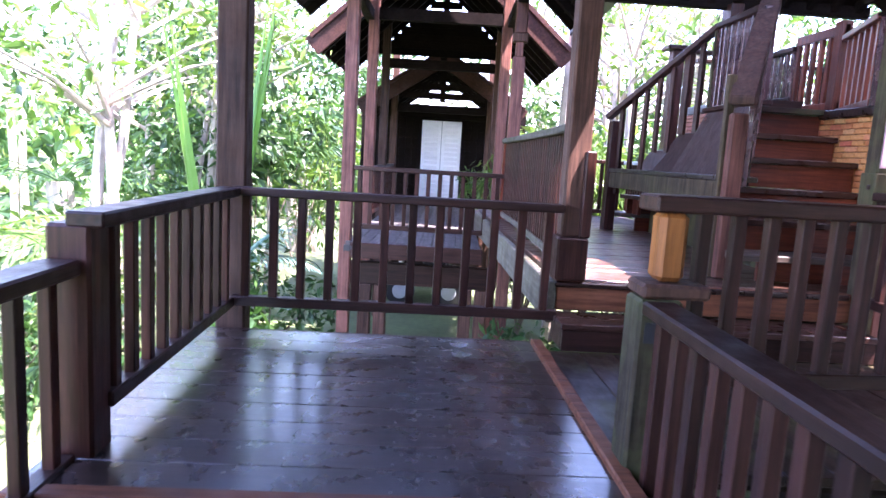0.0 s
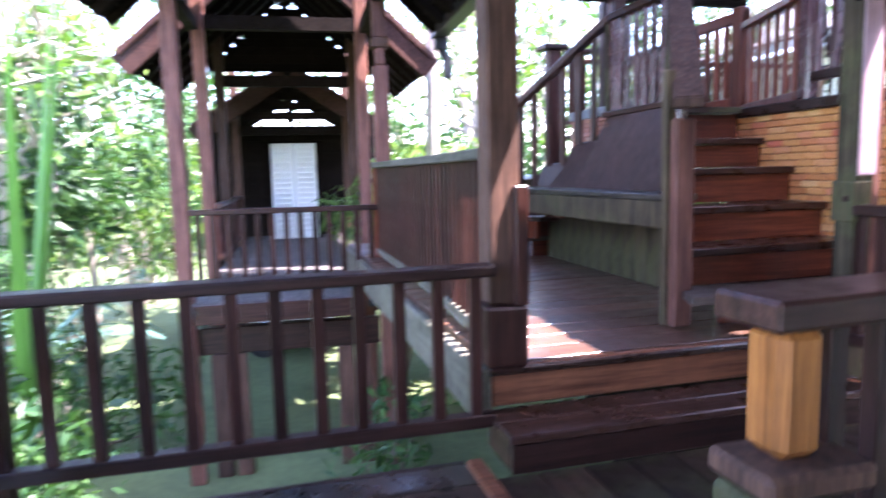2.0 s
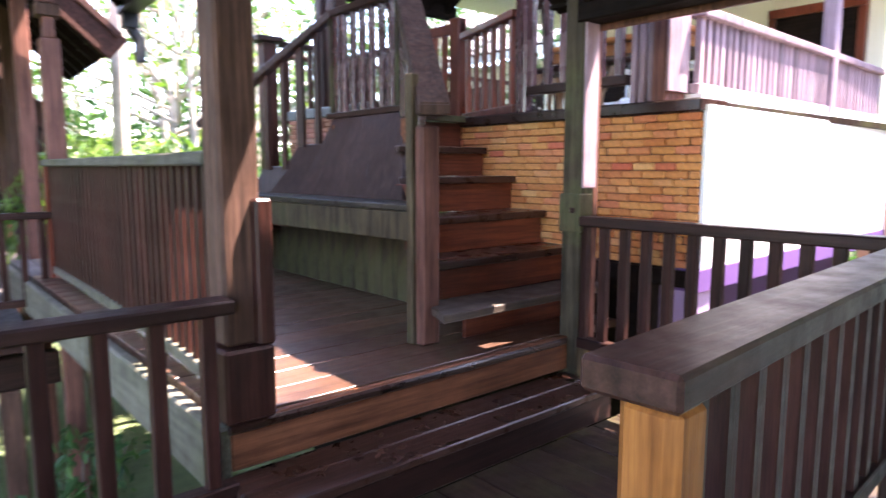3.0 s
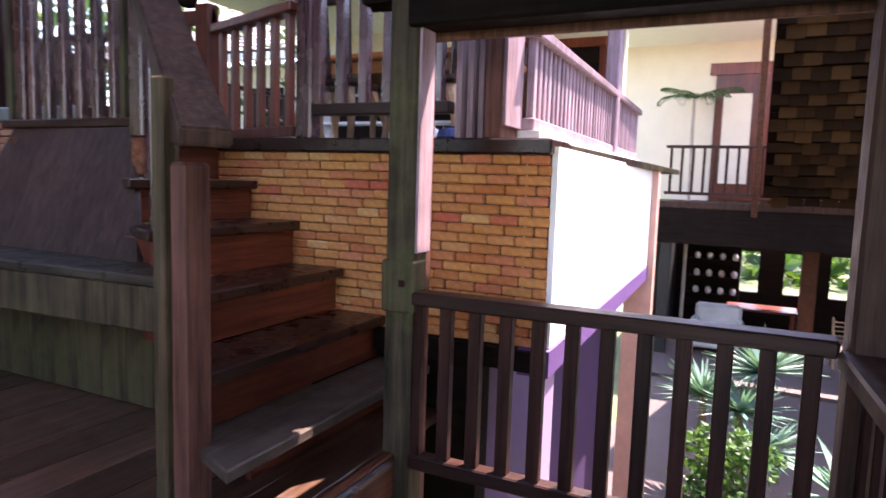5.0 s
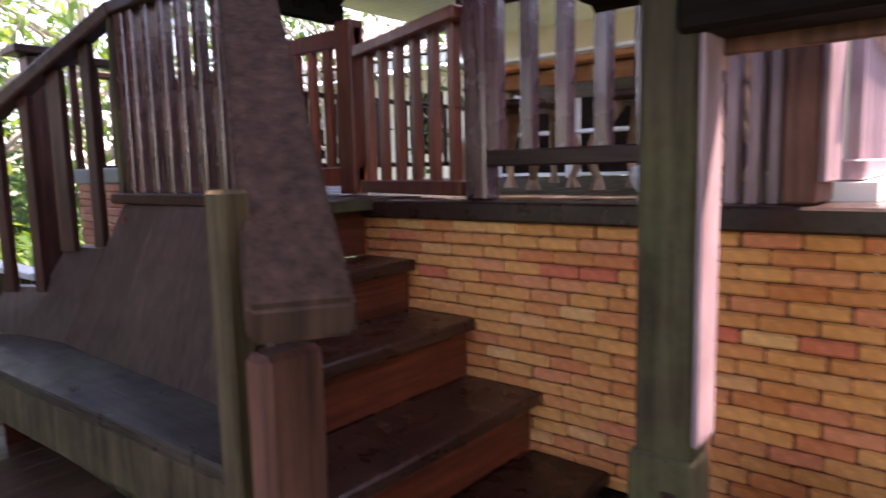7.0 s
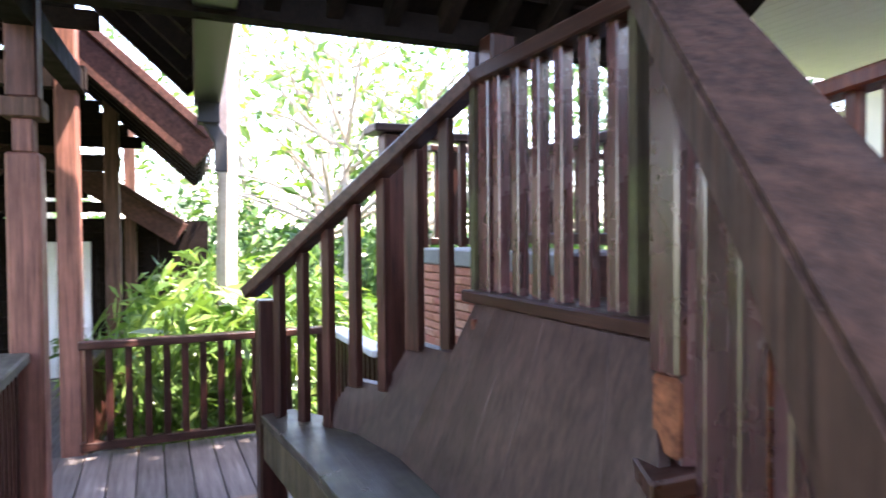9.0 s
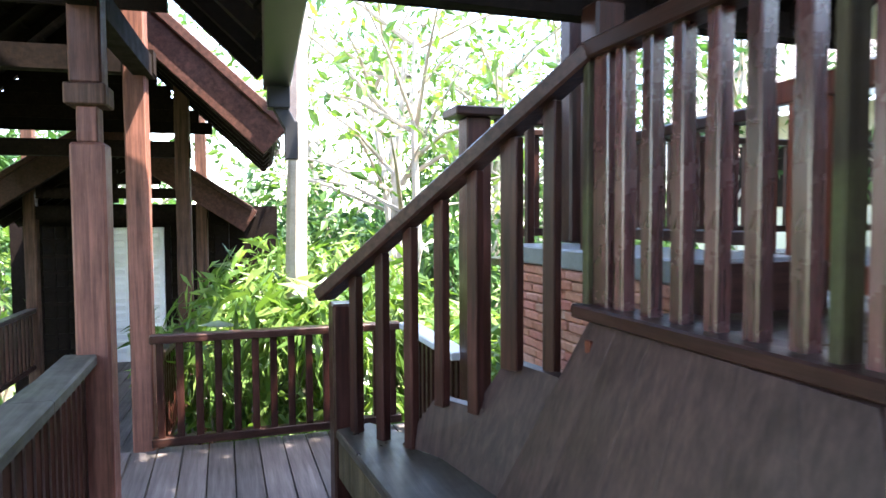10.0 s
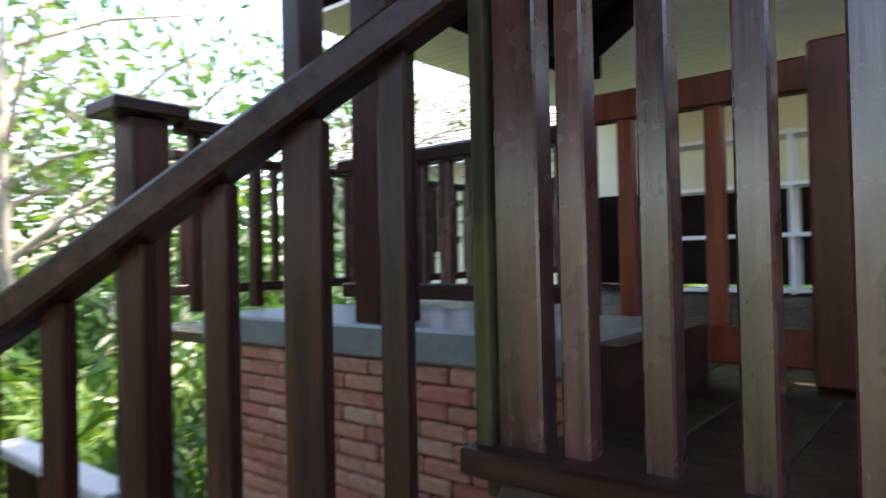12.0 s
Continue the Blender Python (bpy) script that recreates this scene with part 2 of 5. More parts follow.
def bar(p0, p1, w, h, bevel=0.006, roll=0.0):
    """A straight timber from p0 to p1, w across and h high, centred on the line."""
    length = (Vector(p1) - Vector(p0)).length
    return cuboid(bmesh.new(), (0, -w / 2, -h / 2), (length, w / 2, h / 2), bevel, frame_matrix(p0, p1, roll))


def prism(pts, z0, z1, bevel=0.0):
    """A slab with the outline pts, from z0 to z1."""
    bm = bmesh.new()
    lo = [bm.verts.new((x, y, z0)) for x, y in pts]
    hi = [bm.verts.new((x, y, z1)) for x, y in pts]
    bm.faces.new(lo[::-1])
    bm.faces.new(hi)
    n = len(pts)
    for i in range(n):
        bm.faces.new((lo[i], lo[(i + 1) % n], hi[(i + 1) % n], hi[i]))
    bmesh.ops.recalc_face_normals(bm, faces=bm.faces)
    if bevel:
        bmesh.ops.bevel(bm, geom=list(bm.edges), offset=bevel, segments=1, affect="EDGES")
    return bm


def quad_mesh(name, verts, faces, material, parent=None, label=""):
    me = bpy.data.meshes.new(name)
    me.from_pydata([tuple(v) for v in verts], [], faces)
    me.update()
    return part(name, me, material, parent, label)


PIECES = {}


def piece(name, size, material, m, parent, bevel=0.004, taper=0.0):
    """A small timber of that size, centred on m; alike ones share one mesh."""
    key = (name, tuple(round(s, 3) for s in size), material.name, taper)
    if key not in PIECES:
        bm = cuboid(bmesh.new(), [-s / 2 for s in size], [s / 2 for s in size], bevel)
        if taper:
            for v in bm.verts:
                k = 1 - taper * (v.co.z / size[2] + 0.5)
                v.co.x, v.co.y = v.co.x * k, v.co.y * k
        me = mesh_of(bm, name)
        me.materials.append(material)
        PIECES[key] = me
    ob = new(name, PIECES[key])
    ob.matrix_basis = m
    return adopt(ob, parent)


def railing(a, b, top, low, base, n, label, size=(0.05, 0.042), cap=(0.11, 0.055), lowsize=(0.07, 0.06), mats=(RAIL, RAIL_X), posts=(), group="", name="railing", overhang=(0.0, 0.0)):
    """A straight balustrade from a to b (x, y); top, low and base are heights, or pairs of heights at both ends."""
    pair = lambda v: v if isinstance(v, tuple) else (v, v)
    top, low, base = pair(top), pair(low), pair(base)
    e = thing(name, (a[0], a[1], min(base)), label, "railing", group=group)
    A, B = Vector((a[0], a[1], 0)), Vector((b[0], b[1], 0))
    d = (B - A).normalized()
    turn = math.atan2(d.y, d.x)
    Z = Vector((0, 0, 1))
    part("handrail", bar(A - d * overhang[0] + Z * (top[0] - cap[1] / 2), B + d * overhang[1] + Z * (top[1] - cap[1] / 2), *cap, 0.008), mats[1], e)
    if lowsize:
        part("bottom_rail", bar(A + Z * (low[0] + lowsize[1] / 2), B + Z * (low[1] + lowsize[1] / 2), *lowsize), mats[1], e)
    for i in range(n):
        k = (i + 0.5) / n
        zt = top[0] + (top[1] - top[0]) * k - cap[1] + 0.003
        zb = low[0] + (low[1] - low[0]) * k + (lowsize[1] if lowsize else 0) - 0.003
        c = A.lerp(B, k)
        hh = round(zt - zb, 2) + 0.006
        piece("baluster", (size[0], size[1], hh), mats[0], Matrix.Translation((c.x, c.y, (zt + zb) / 2)) @ Matrix.Rotation(turn + random.uniform(-0.03, 0.03), 4, "Z"), e)
    for k, w, z0, z1 in posts:
        c = A.lerp(B, k)
        part("post", box((c.x - w / 2, c.y - w / 2, z0), (c.x + w / 2, c.y + w / 2, z1), 0.01), mats[0], e)
    return e


def post(name, x0, x1, y0, y1, z0, z1, material, label, wobble=0.006):
    """A hewn square post with slightly uneven faces."""
    bm = cuboid(bmesh.new(), (x0, y0, z0), (x1, y1, z1), 0.012)
    n = max(2, int((z1 - z0) / 0.35))
    es = [ed for ed in bm.edges if abs(ed.verts[0].co.z - ed.verts[1].co.z) > 0.5 * (z1 - z0)]
    bmesh.ops.subdivide_edges(bm, edges=es, cuts=n, use_grid_fill=True)
    for v in bm.verts:
        v.co += Vector((noise.noise(v.co * 1.7 + Vector((x0, 0, 0))), noise.noise(v.co * 1.7 + Vector((9, y0, 0))), 0)) * wobble
    ob = part(name, bm, material)
    return tagged(ob, label, "post")


def planks(parent, x0, x1, y0, y1, z, thick, width, material, along="x", gap=0.005, name="plank", jitter=0.002):
    """Floor boards as pieces of their own."""
    span = (y1 - y0) if along == "x" else (x1 - x0)
    n = max(1, round(span / width))
    w = span / n
    for i in range(n):
        dz = random.uniform(-jitter, jitter)
        if along == "x":
            size, c = (x1 - x0, w - gap, thick), ((x0 + x1) / 2, y0 + (i + 0.5) * w, z - thick / 2 + dz)
        else:
            size, c = (w - gap, y1 - y0, thick), (x0 + (i + 0.5) * w, (y0 + y1) / 2, z - thick / 2 + dz)
        piece(name, size, material, Matrix.Translation(c), parent, 0.003)


def slab(name, lo, hi, material, label, category, bevel=0.0, kind="structure"):
    return tagged(part(name, box(lo, hi, bevel), material), label, category, kind=kind)


# ---- ground ----
GZ = -1.9
tagged(part("ground", prism([(-250, -250), (250, -250), (250, 250), (-250, 250)], GZ - 0.3, GZ), GROUND), "mossy green lawn and bare soil", "ground", kind="structure")

# ---- landing ----
floor_a = thing("floor_landing", (-0.3, 2.9, 0), "dark varnished plank floor of the landing", "floor", "structure")
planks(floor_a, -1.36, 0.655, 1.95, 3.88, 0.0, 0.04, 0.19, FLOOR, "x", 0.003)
# unseen dark sheet added so no light from below shows between the boards
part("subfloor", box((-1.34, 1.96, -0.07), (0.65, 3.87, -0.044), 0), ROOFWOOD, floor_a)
part("fascia", box((-1.36, 3.885, -0.2), (0.655, 3.925, -0.004)), RAIL_X, floor_a)
part("nosing", box((-1.36, 1.882, -0.06), (0.75, 1.955, 0.012)), BEAM, floor_a, "worn pale step edge")
floor_0 = thing("floor_lower_landing", (-0.3, 0, -0.17), "dark varnished plank floor one step down", "floor", "structure")
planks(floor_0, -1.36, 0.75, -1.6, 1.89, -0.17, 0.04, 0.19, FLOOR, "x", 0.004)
slab("kerb_board", (0.645, 1.95, -0.12), (0.712, 3.86, 0.028), BEAM, "pale worn timber strip along the landing edge", "trim", 0.006)
floor_b = thing("floor_side_landing", (1.7, 3, 0), "worn mossy plank floor beside the landing", "floor", "structure")
part("subfloor", box((0.71, 2.22, -0.07), (2.98, 3.69, -0.044), 0), ROOFWOOD, floor_b)
planks(floor_b, 0.703, 3.0, 2.2, 3.70, 0.0, 0.04, 0.21, FLOOR_Y, "y", 0.005)
for k, (xa, xb, ya, yb) in enumerate(((-1.3, 0.6, 0.2, 0.34), (-1.3, 0.6, 2.6, 2.74), (0.75, 2.9, 2.3, 2.44))):
    slab("floor_beam", (xa, ya, -0.42), (xb, yb, -0.215), ROOFWOOD, "dark timber beam under the floor", "beam")

# wide step up to the deck
step = thing("timber_step", (1.8, 3.85, 0), "broad dark timber step below the deck", "step")
part("riser_board", box((0.80, 3.70, 0.004), (2.74, 3.735, 0.135), 0.004), RAIL_X, step)
part("side_board", box((0.80, 3.738, 0.004), (0.835, 4.02, 0.135), 0.004), RAIL_Y, step)
for i in range(2):
    part("tread_board", box((0.785, 3.688 + i * 0.168, 0.137), (2.74, 3.852 + i * 0.168, 0.176), 0.006), TREAD, step)

# ---- deck ----
deck = thing("floor_deck", (1.8, 6, 0.38), "dark worn plank deck in front of the stairs", "floor", "structure")
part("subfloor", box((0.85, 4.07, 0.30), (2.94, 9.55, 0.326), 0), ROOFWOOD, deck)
planks(deck, 0.84, 3.3, 4.06, 8.3, 0.38, 0.045, 0.2, DECK, "x", 0.005)
planks(deck, 0.84, 3.05, 8.3, 9.58, 0.375, 0.045, 0.17, DECK_GREY, "y", 0.008)
slab("deck_edge_beam", (0.82, 4.015, 0.185), (2.98, 4.056, 0.376), BEAM, "orange brown timber beam along the deck edge", "beam", 0.008)
slab("deck_edge_board", (0.80, 3.99, 0.336), (2.74, 4.013, 0.374), TREAD, "dark rounded deck nosing board", "beam", 0.01)
slab("deck_side_beam", (0.755, 4.0, 0.10), (0.815, 9.55, 0.37), RAIL_GREY, "grey weathered beam along the side of the deck", "beam", 0.01)

# ---- railings of the landing ----
railing((-1.21, 3.93), (0.80, 3.93), 0.865, 0.14, 0, 12, "dark wooden railing with square balusters and a flat handrail", mats=(RAIL, RAIL_X), cap=(0.12, 0.05))
railing((-1.21, 2.27), (-1.21, 3.87), 0.865, 0.14, 0, 10, "dark wooden side railing of the landing with square balusters", mats=(RAIL, RAIL_Y), cap=(0.13, 0.055), overhang=(0.12, 0))
railing((-1.28, -1.5), (-1.28, 2.14), 0.705, -0.04, -0.17, 20, "dark wooden railing of the lower landing", mats=(RAIL, RAIL_Y), cap=(0.13, 0.055))
post("wooden_post", -1.32, -1.14, 3.96, 4.12, GZ, 3.3, POST, "weathered grey brown corner post with drying cracks")
post("wooden_post", -1.345, -1.195, 2.15, 2.30, GZ, 0.822, RAIL, "dark square railing post with a rounded top")
p1 = thing("wooden_post", (0.89, 4.06, 0.38), "weathered post on a dark footing block beside the deck step", "post")
part("shaft", box((0.815, 4.015, 0.66), (0.965, 4.165, 3.4), 0.012), POST, p1)
part("footing_block", box((0.79, 3.965, 0.382), (0.985, 4.17, 0.658), 0.012), RAIL, p1, "dark purple brown footing block")
part("splint", box((0.925, 3.97, 0.66), (0.992, 4.07, 1.2), 0.01), RAIL, p1, "dark splint board pegged to the shaft")
p2 = thing("wooden_post", (2.82, 4.01, 0.38), "mossy weathered post with a notched splice beside the stairs", "post")
part("shaft", box((2.76, 3.95, -0.4), (2.88, 4.075, 3.4), 0.01), POST_MOSS, p2)
# south face in full sun, painted as a thin paler board
part("sunny_board", box((2.765, 3.936, 1.2), (2.878, 3.948, 3.2), 0.003), SUNLIT, p2, "pale board with the south side's sunlight put into its colour")
part("side_shaft", box((2.883, 3.96, 0.0), (2.94, 4.07, 3.3), 0.01), POST_RED, p2, "reddish pale side timber")
part("splice", box((2.748, 3.94, 0.96), (2.86, 4.086, 1.17), 0.008), POST_MOSS, p2)
part("splice_peg", bar((2.74, 3.99, 1.08), (2.755, 3.99, 1.08), 0.03, 0.03, 0.004), RAIL, p2, "dark wooden peg")

# newel with the amber shaft, rails to both sides
nw = thing("newel_post", (0.78, 2.28, 0), "amber wooden newel on a mossy mortised post under a flat cap", "newel post")
part("lower_post", box((0.69, 2.17, GZ), (0.85, 2.33, 0.655), 0.012), POST_MOSS, nw, "mossy post with a square mortise")
# no hole is cut: a thin dark plate paints its shade
part("mortise", box((0.715, 2.166, 0.5), (0.755, 2.172, 0.575), 0.0), DARKMET, nw, "dark plate standing for the shade in the empty mortise hole")
part("collar", box((0.70, 2.18, 0.657), (0.95, 2.36, 0.71), 0.012), POST, nw)
part("shaft", box((0.76, 2.225, 0.712), (0.865, 2.335, 0.965), 0.02), AMBER, nw, "amber octagonal shaft")
railing((0.745, 2.29), (2.76, 2.42), 1.025, 0.31, 0, 15, "dark wooden railing with a broad flat handrail", mats=(RAIL, RAIL_X), cap=(0.17, 0.06), overhang=(0.02, 0))
railing((0.755, -1.5), (0.755, 2.165), 0.655, -0.09, -0.17, 26, "dark wooden railing of the lower landing with a mossy broad handrail", mats=(RAIL, RAIL_Y), cap=(0.12, 0.05), size=(0.05, 0.045))
railing((2.80, 2.50), (2.80, 4.0), 1.05, 0.32, 0, 12, "dark wooden railing above the courtyard", mats=(RAIL, RAIL_Y), cap=(0.10, 0.055))
post("wooden_post", 2.72, 2.92, 2.28, 2.48, GZ, 3.2, POST, "dark weathered roof post beside the courtyard")
slab("eave_beam", (2.74, 2.3, 2.06), (2.885, 3.99, 2.24), ROOFWOOD, "dark eave beam with a pale worn lower edge", "beam", 0.01)
slab("eave_fascia", (2.888, 2.3, 2.03), (2.91, 3.99, 2.09), POST_RED, "thin reddish board below the eave", "beam", 0.004)

# curved railing along the deck
cr = thing("curved_railing", (0.92, 6.2, 0.38), "grey green weathered railing that bends along the deck", "railing")
bend = [(0.90, 4.20), (0.955, 5.2), (0.985, 6.2), (1.0, 7.2), (1.0, 8.05)]
for (xa, ya), (xb, yb) in zip(bend, bend[1:]):
    part("handrail", bar((xa, ya - 0.004, 1.345), (xb, yb + 0.004, 1.345), 0.15, 0.055, 0.008), RAIL_GREY, cr)
    part("bottom_rail", bar((xa, ya, 0.45), (xb, yb, 0.45), 0.07, 0.06), RAIL_GREY, cr)
    for i in range(9):
        k = (i + 0.5) / 9
        piece("baluster", (0.045, 0.04, 0.85), RAIL, Matrix.Translation((xa + (xb - xa) * k, ya + (yb - ya) * k, 0.9)), cr)
part("end_post", box((0.95, 8.052, 0.38), (1.05, 8.13, 1.317)), RED, cr, "reddish end post")

# ---- south flight ----
Z = [0.59, 0.805, 1.022, 1.25, 1.454]
YR = [4.175, 4.43, 4.69, 4.972, 5.262, 5.5]


def flight(name, sign, label):
    """Flared steps; sign -1 climbs north from the south end, +1 is the mirrored flight."""
    mid = 5.9
    my = lambda y: y if sign < 0 else 2 * mid - y + 0.03
    e = thing(name, (2.6, my(4.2), 0.38), label, "stairs")
    right = 3.318 if sign < 0 else 3.04
    for i in range(5):
        y0, y1 = YR[i] - 0.035, YR[i + 1] + 0.01
        xl = (lambda y: 2.0 + max(0.0, y - 4.2) * 0.53 - 0.04) if sign < 0 else (lambda y: 2.22 + max(0.0, y - 4.33) * 0.5)
        xr = right
        pts = [(xl(y0), my(y0)), (xr, my(y0)), (xr, my(y1)), (xl(y1), my(y1))]
        part("tread", prism(pts if sign < 0 else pts[::-1], Z[i] - 0.045, Z[i], 0.006), TREAD if i else TREAD_WORN_LIT, e)
        zb = 0.382 if i == 0 else Z[i - 1] + 0.001
        yr = YR[i] + 0.012 if i else YR[i] + 0.16
        lo, hi = sorted((my(yr), my(yr + 0.028)))
        xa = xl(yr) + (0.05 if i else 0.25)
        part("riser", box((xa, lo, zb), (xr, hi, Z[i] - 0.046), 0.003), RED_X, e)
        xs = xl(YR[i] + 0.05) + 0.03
        lo, hi = sorted((my(YR[i] + 0.045), my(YR[i + 1] - 0.02)))
        if i:
            part("side_block", box((xs + 0.06, lo, zb), (xs + 0.1, hi, Z[i] - 0.047), 0.004), RED, e, "reddish block closing the step end")
    lo, hi = sorted((my(5.512), my(5.54)))
    part("riser", box((2.66, lo, Z[4] + 0.001), (right, hi, 1.64), 0.003), RED_X, e)
    return e


flight("staircase", -1, "steep flared wooden staircase with dark treads and reddish risers")
flight("staircase", 1, "steep flared wooden staircase descending to the grey deck")
landing = thing("floor_stair_landing", (3.0, 5.9, 1.69), "dark plank landing at the top of both flights", "floor", "structure")
# filler added to close a gap where light leaked through
slab("parapet_end", (3.09, 6.33, 1.5), (3.62, 6.398, 1.85), RAIL_X, "added dark filler that stops light leaking at the parapet end", "wall")
planks(landing, 2.73, 3.6, 5.44, 6.41, 1.69, 0.045, 0.19, FLOOR_Y, "x", 0.004)

sn = thing("newel_post", (2.04, 4.36, 0.38), "pale purple brown stair newel with a mossy back board", "newel post")
part("shaft", box((1.985, 4.335, 0.385), (2.105, 4.40, 1.52), 0.012), POST_RED, sn, "smooth purple brown face")
part("back_board", box((1.968, 4.402, 0.385), (2.02, 4.455, 1.78), 0.006), POST_MOSS, sn, "mossy yellow green board")


def carved_rail():
    """A deep stair handrail whose lower end is carved to a hooked tip."""
    a, b = Vector((1.995, 4.22, 1.565)), Vector((2.74, 5.43, 2.54))
    m = frame_matrix(a, b)
    length = (b - a).length
    prof = [(0.0, 0.0), (0.20, -0.125), (0.30, -0.13), (0.42, -0.095), (0.65, -0.055), (length, -0.05), (length, 0.03), (0.5, 0.04), (0.2, 0.045), (0.03, 0.045)]
    bm = bmesh.new()
    sides = []
    for y in (-0.06, 0.095):
        sides.append([bm.verts.new(m @ Vector((x, y, z))) for x, z in prof])
    bm.faces.new(sides[0])
    bm.faces.new(sides[1][::-1])
    n = len(prof)
    for i in range(n):
        bm.faces.new((sides[0][i], sides[1][i], sides[1][(i + 1) % n], sides[0][(i + 1) % n]))
    bmesh.ops.recalc_face_normals(bm, faces=bm.faces)
    bmesh.ops.bevel(bm, geom=list(bm.edges), offset=0.008, segments=2, affect="EDGES")
    return bm


sr = thing("stair_railing", (2.3, 4.8, 0.6), "stair railing with a deep carved handrail and square balusters", "railing")
part("carved_handrail", carved_rail(), POST, sr, "thick carved brown handrail with a hooked end")
for i in range(4):
    k = 0.47 + i * 0.135
    x, y = 1.995 + 0.745 * k, 4.22 + 1.21 * k
    zt = 1.565 + 0.975 * k - 0.05
    zb = 0.59 + 0.216 * max(0, int((y - 4.15) / 0.275))
    piece("baluster", (0.05, 0.045, round(zt - zb, 2)), SLAT, Matrix.Translation((x, y, (zt + zb) / 2)) @ Matrix.Rotation(1.07, 4, "Z"), sr)

tr = thing("landing_railing", (2.745, 5.9, 1.69), "railing of the stair landing with broad purple brown slats", "railing")
part("handrail", bar((2.745, 5.40, 2.51), (2.745, 6.42, 2.51), 0.1, 0.055), RAIL_Y, tr)
part("sill", box((2.67, 5.36, 1.692), (2.80, 6.42, 1.735), 0.006), RAIL_Y, tr, "dark dusty sill")
for y in (6.24, 6.115, 5.99, 5.866, 5.742, 5.618):
    piece("slat", (0.045, 0.045, 0.772), SLAT, Matrix.Translation((2.745, y, 2.116)), tr)
for y, w in ((6.335, 0.08), (5.43, 0.08)):
    piece("newel_board", (0.05, w, 0.772), SLAT, Matrix.Translation((2.745, y, 2.116)), tr)
for y in (6.395, 5.52):
    piece("end_batten", (0.06, 0.03, 0.79), POST_MOSS, Matrix.Translation((2.735, y, 2.105)), tr)

part("end_post", box((2.60, 5.26, 1.64), (2.665, 5.345, 2.46), 0.008), SLAT, tr)
part("post_foot", box((2.604, 5.264, 1.47), (2.661, 5.341, 1.638), 0.008), BEAM, tr, "raw orange foot of the end post")

nr = thing("stair_railing", (2.3, 7.0, 0.6), "dark sloping stair railing with square balusters", "railing")
part("handrail", bar((2.74, 6.40, 2.51), (2.06, 7.50, 1.665), 0.10, 0.06, 0.008), RAIL_X, nr)
for i, zb in enumerate((1.475, 1.475, 1.29, 1.29, 1.08, 1.08, 0.81)):
    k = 0.13 + i * 0.122
    x, y, zt = 2.74 - 0.68 * k, 6.40 + 1.10 * k, 2.51 - 0.845 * k - 0.02
    w = 0.075 if i == 1 else 0.05
    piece("baluster", (w, 0.042, round(zt - zb, 2)), RAIL, Matrix.Translation((x + 0.02, y, (zt + zb) / 2)) @ Matrix.Rotation(2.03, 4, "Z"), nr)
part("newel", box((2.09, 7.44, 0.376), (2.22, 7.57, 1.63), 0.01), RAIL, nr, "dark square newel")

# ---- bench built against the stairs ----
bench = thing("bench", (2.3, 6.0, 0.38), "long built-in wooden bench with a tall leaning back of grey boards", "bench")
seat_pts = [(2.23, 4.74), (2.46, 4.80), (2.56, 5.2), (2.57, 6.6), (2.42, 7.15), (2.25, 7.45), (2.09, 7.40), (2.15, 6.6), (2.19, 5.6)]
part("seat", prism(seat_pts, 1.055, 1.095, 0.006), BENCH_Y, bench, "worn seat with a mossy sheen")
part("front_beam", prism([(2.235, 4.76), (2.29, 4.76), (2.25, 5.6), (2.21, 6.6), (2.15, 7.40), (2.10, 7.40), (2.155, 6.6), (2.195, 5.6)], 0.88, 1.053, 0.006), POST_MOSS, bench, "mossy front beam")
for i in range(14):
    y = 4.86 + i * 0.18
    piece("base_board", (0.025, 0.174, 0.63), POST_MOSS, Matrix.Translation((2.62, y + 0.09, 0.70)), bench)


def back_board(ya0, ya1, zt, yb0, yb1, xt0, xt1, xb0, xb1, zb=1.097):
    """One leaning board of the back; a at the top, b at the seat."""
    front = [(xb0, yb0, zb), (xb1, yb1, zb), (xt1, ya1, zt), (xt0, ya0, zt)]
    bm = bmesh.new()
    f = [bm.verts.new(p) for p in front]
    r = [bm.verts.new((p[0] + 0.032, p[1], p[2] + 0.006)) for p in front]
    bm.faces.new(f[::-1])
    bm.faces.new(r)
    for i in range(4):
        bm.faces.new((f[i], f[(i + 1) % 4], r[(i + 1) % 4], r[i]))
    bmesh.ops.recalc_face_normals(bm, faces=bm.faces)
    bmesh.ops.bevel(bm, geom=list(bm.edges), offset=0.0006, segments=1, affect="EDGES")
    return bm


for i in range(6):
    t0, t1 = i / 6, (i + 1) / 6
    g = 0.0004
    top = lambda k: 5.40 + 0.95 * k
    low = lambda k: 5.12 + 1.42 * k
    part("back_board", back_board(top(t0) + g, top(t1) - g, 1.689, low(t0) + g, low(t1) - g, 2.665 + 0.03 * t0, 2.665 + 0.03 * t1, 2.45 + 0.02 * t0, 2.45 + 0.02 * t1), BENCH, bench)
part("back_board", back_board(6.40, 6.752, 1.494, 6.545, 6.92, 2.66, 2.60, 2.472, 2.41), BENCH, bench)
part("back_board", back_board(6.754, 7.0, 1.312, 6.922, 7.12, 2.53, 2.415, 2.41, 2.31), BENCH, bench)

# ---- upper house: veranda on brick ----
uf = thing("floor_veranda", (5, 5.5, 1.69), "dark plank floor of the upper veranda", "floor", "structure")
planks(uf, 3.605, 8.5, 3.62, 8.4, 1.685, 0.05, 0.2, FLOOR_Y, "x", 0.004)
slab("wall_plate", (3.295, 3.575, 1.615), (3.60, 5.56, 1.685), TREAD, "dark timber plate on top of the brick wall", "beam", 0.008)
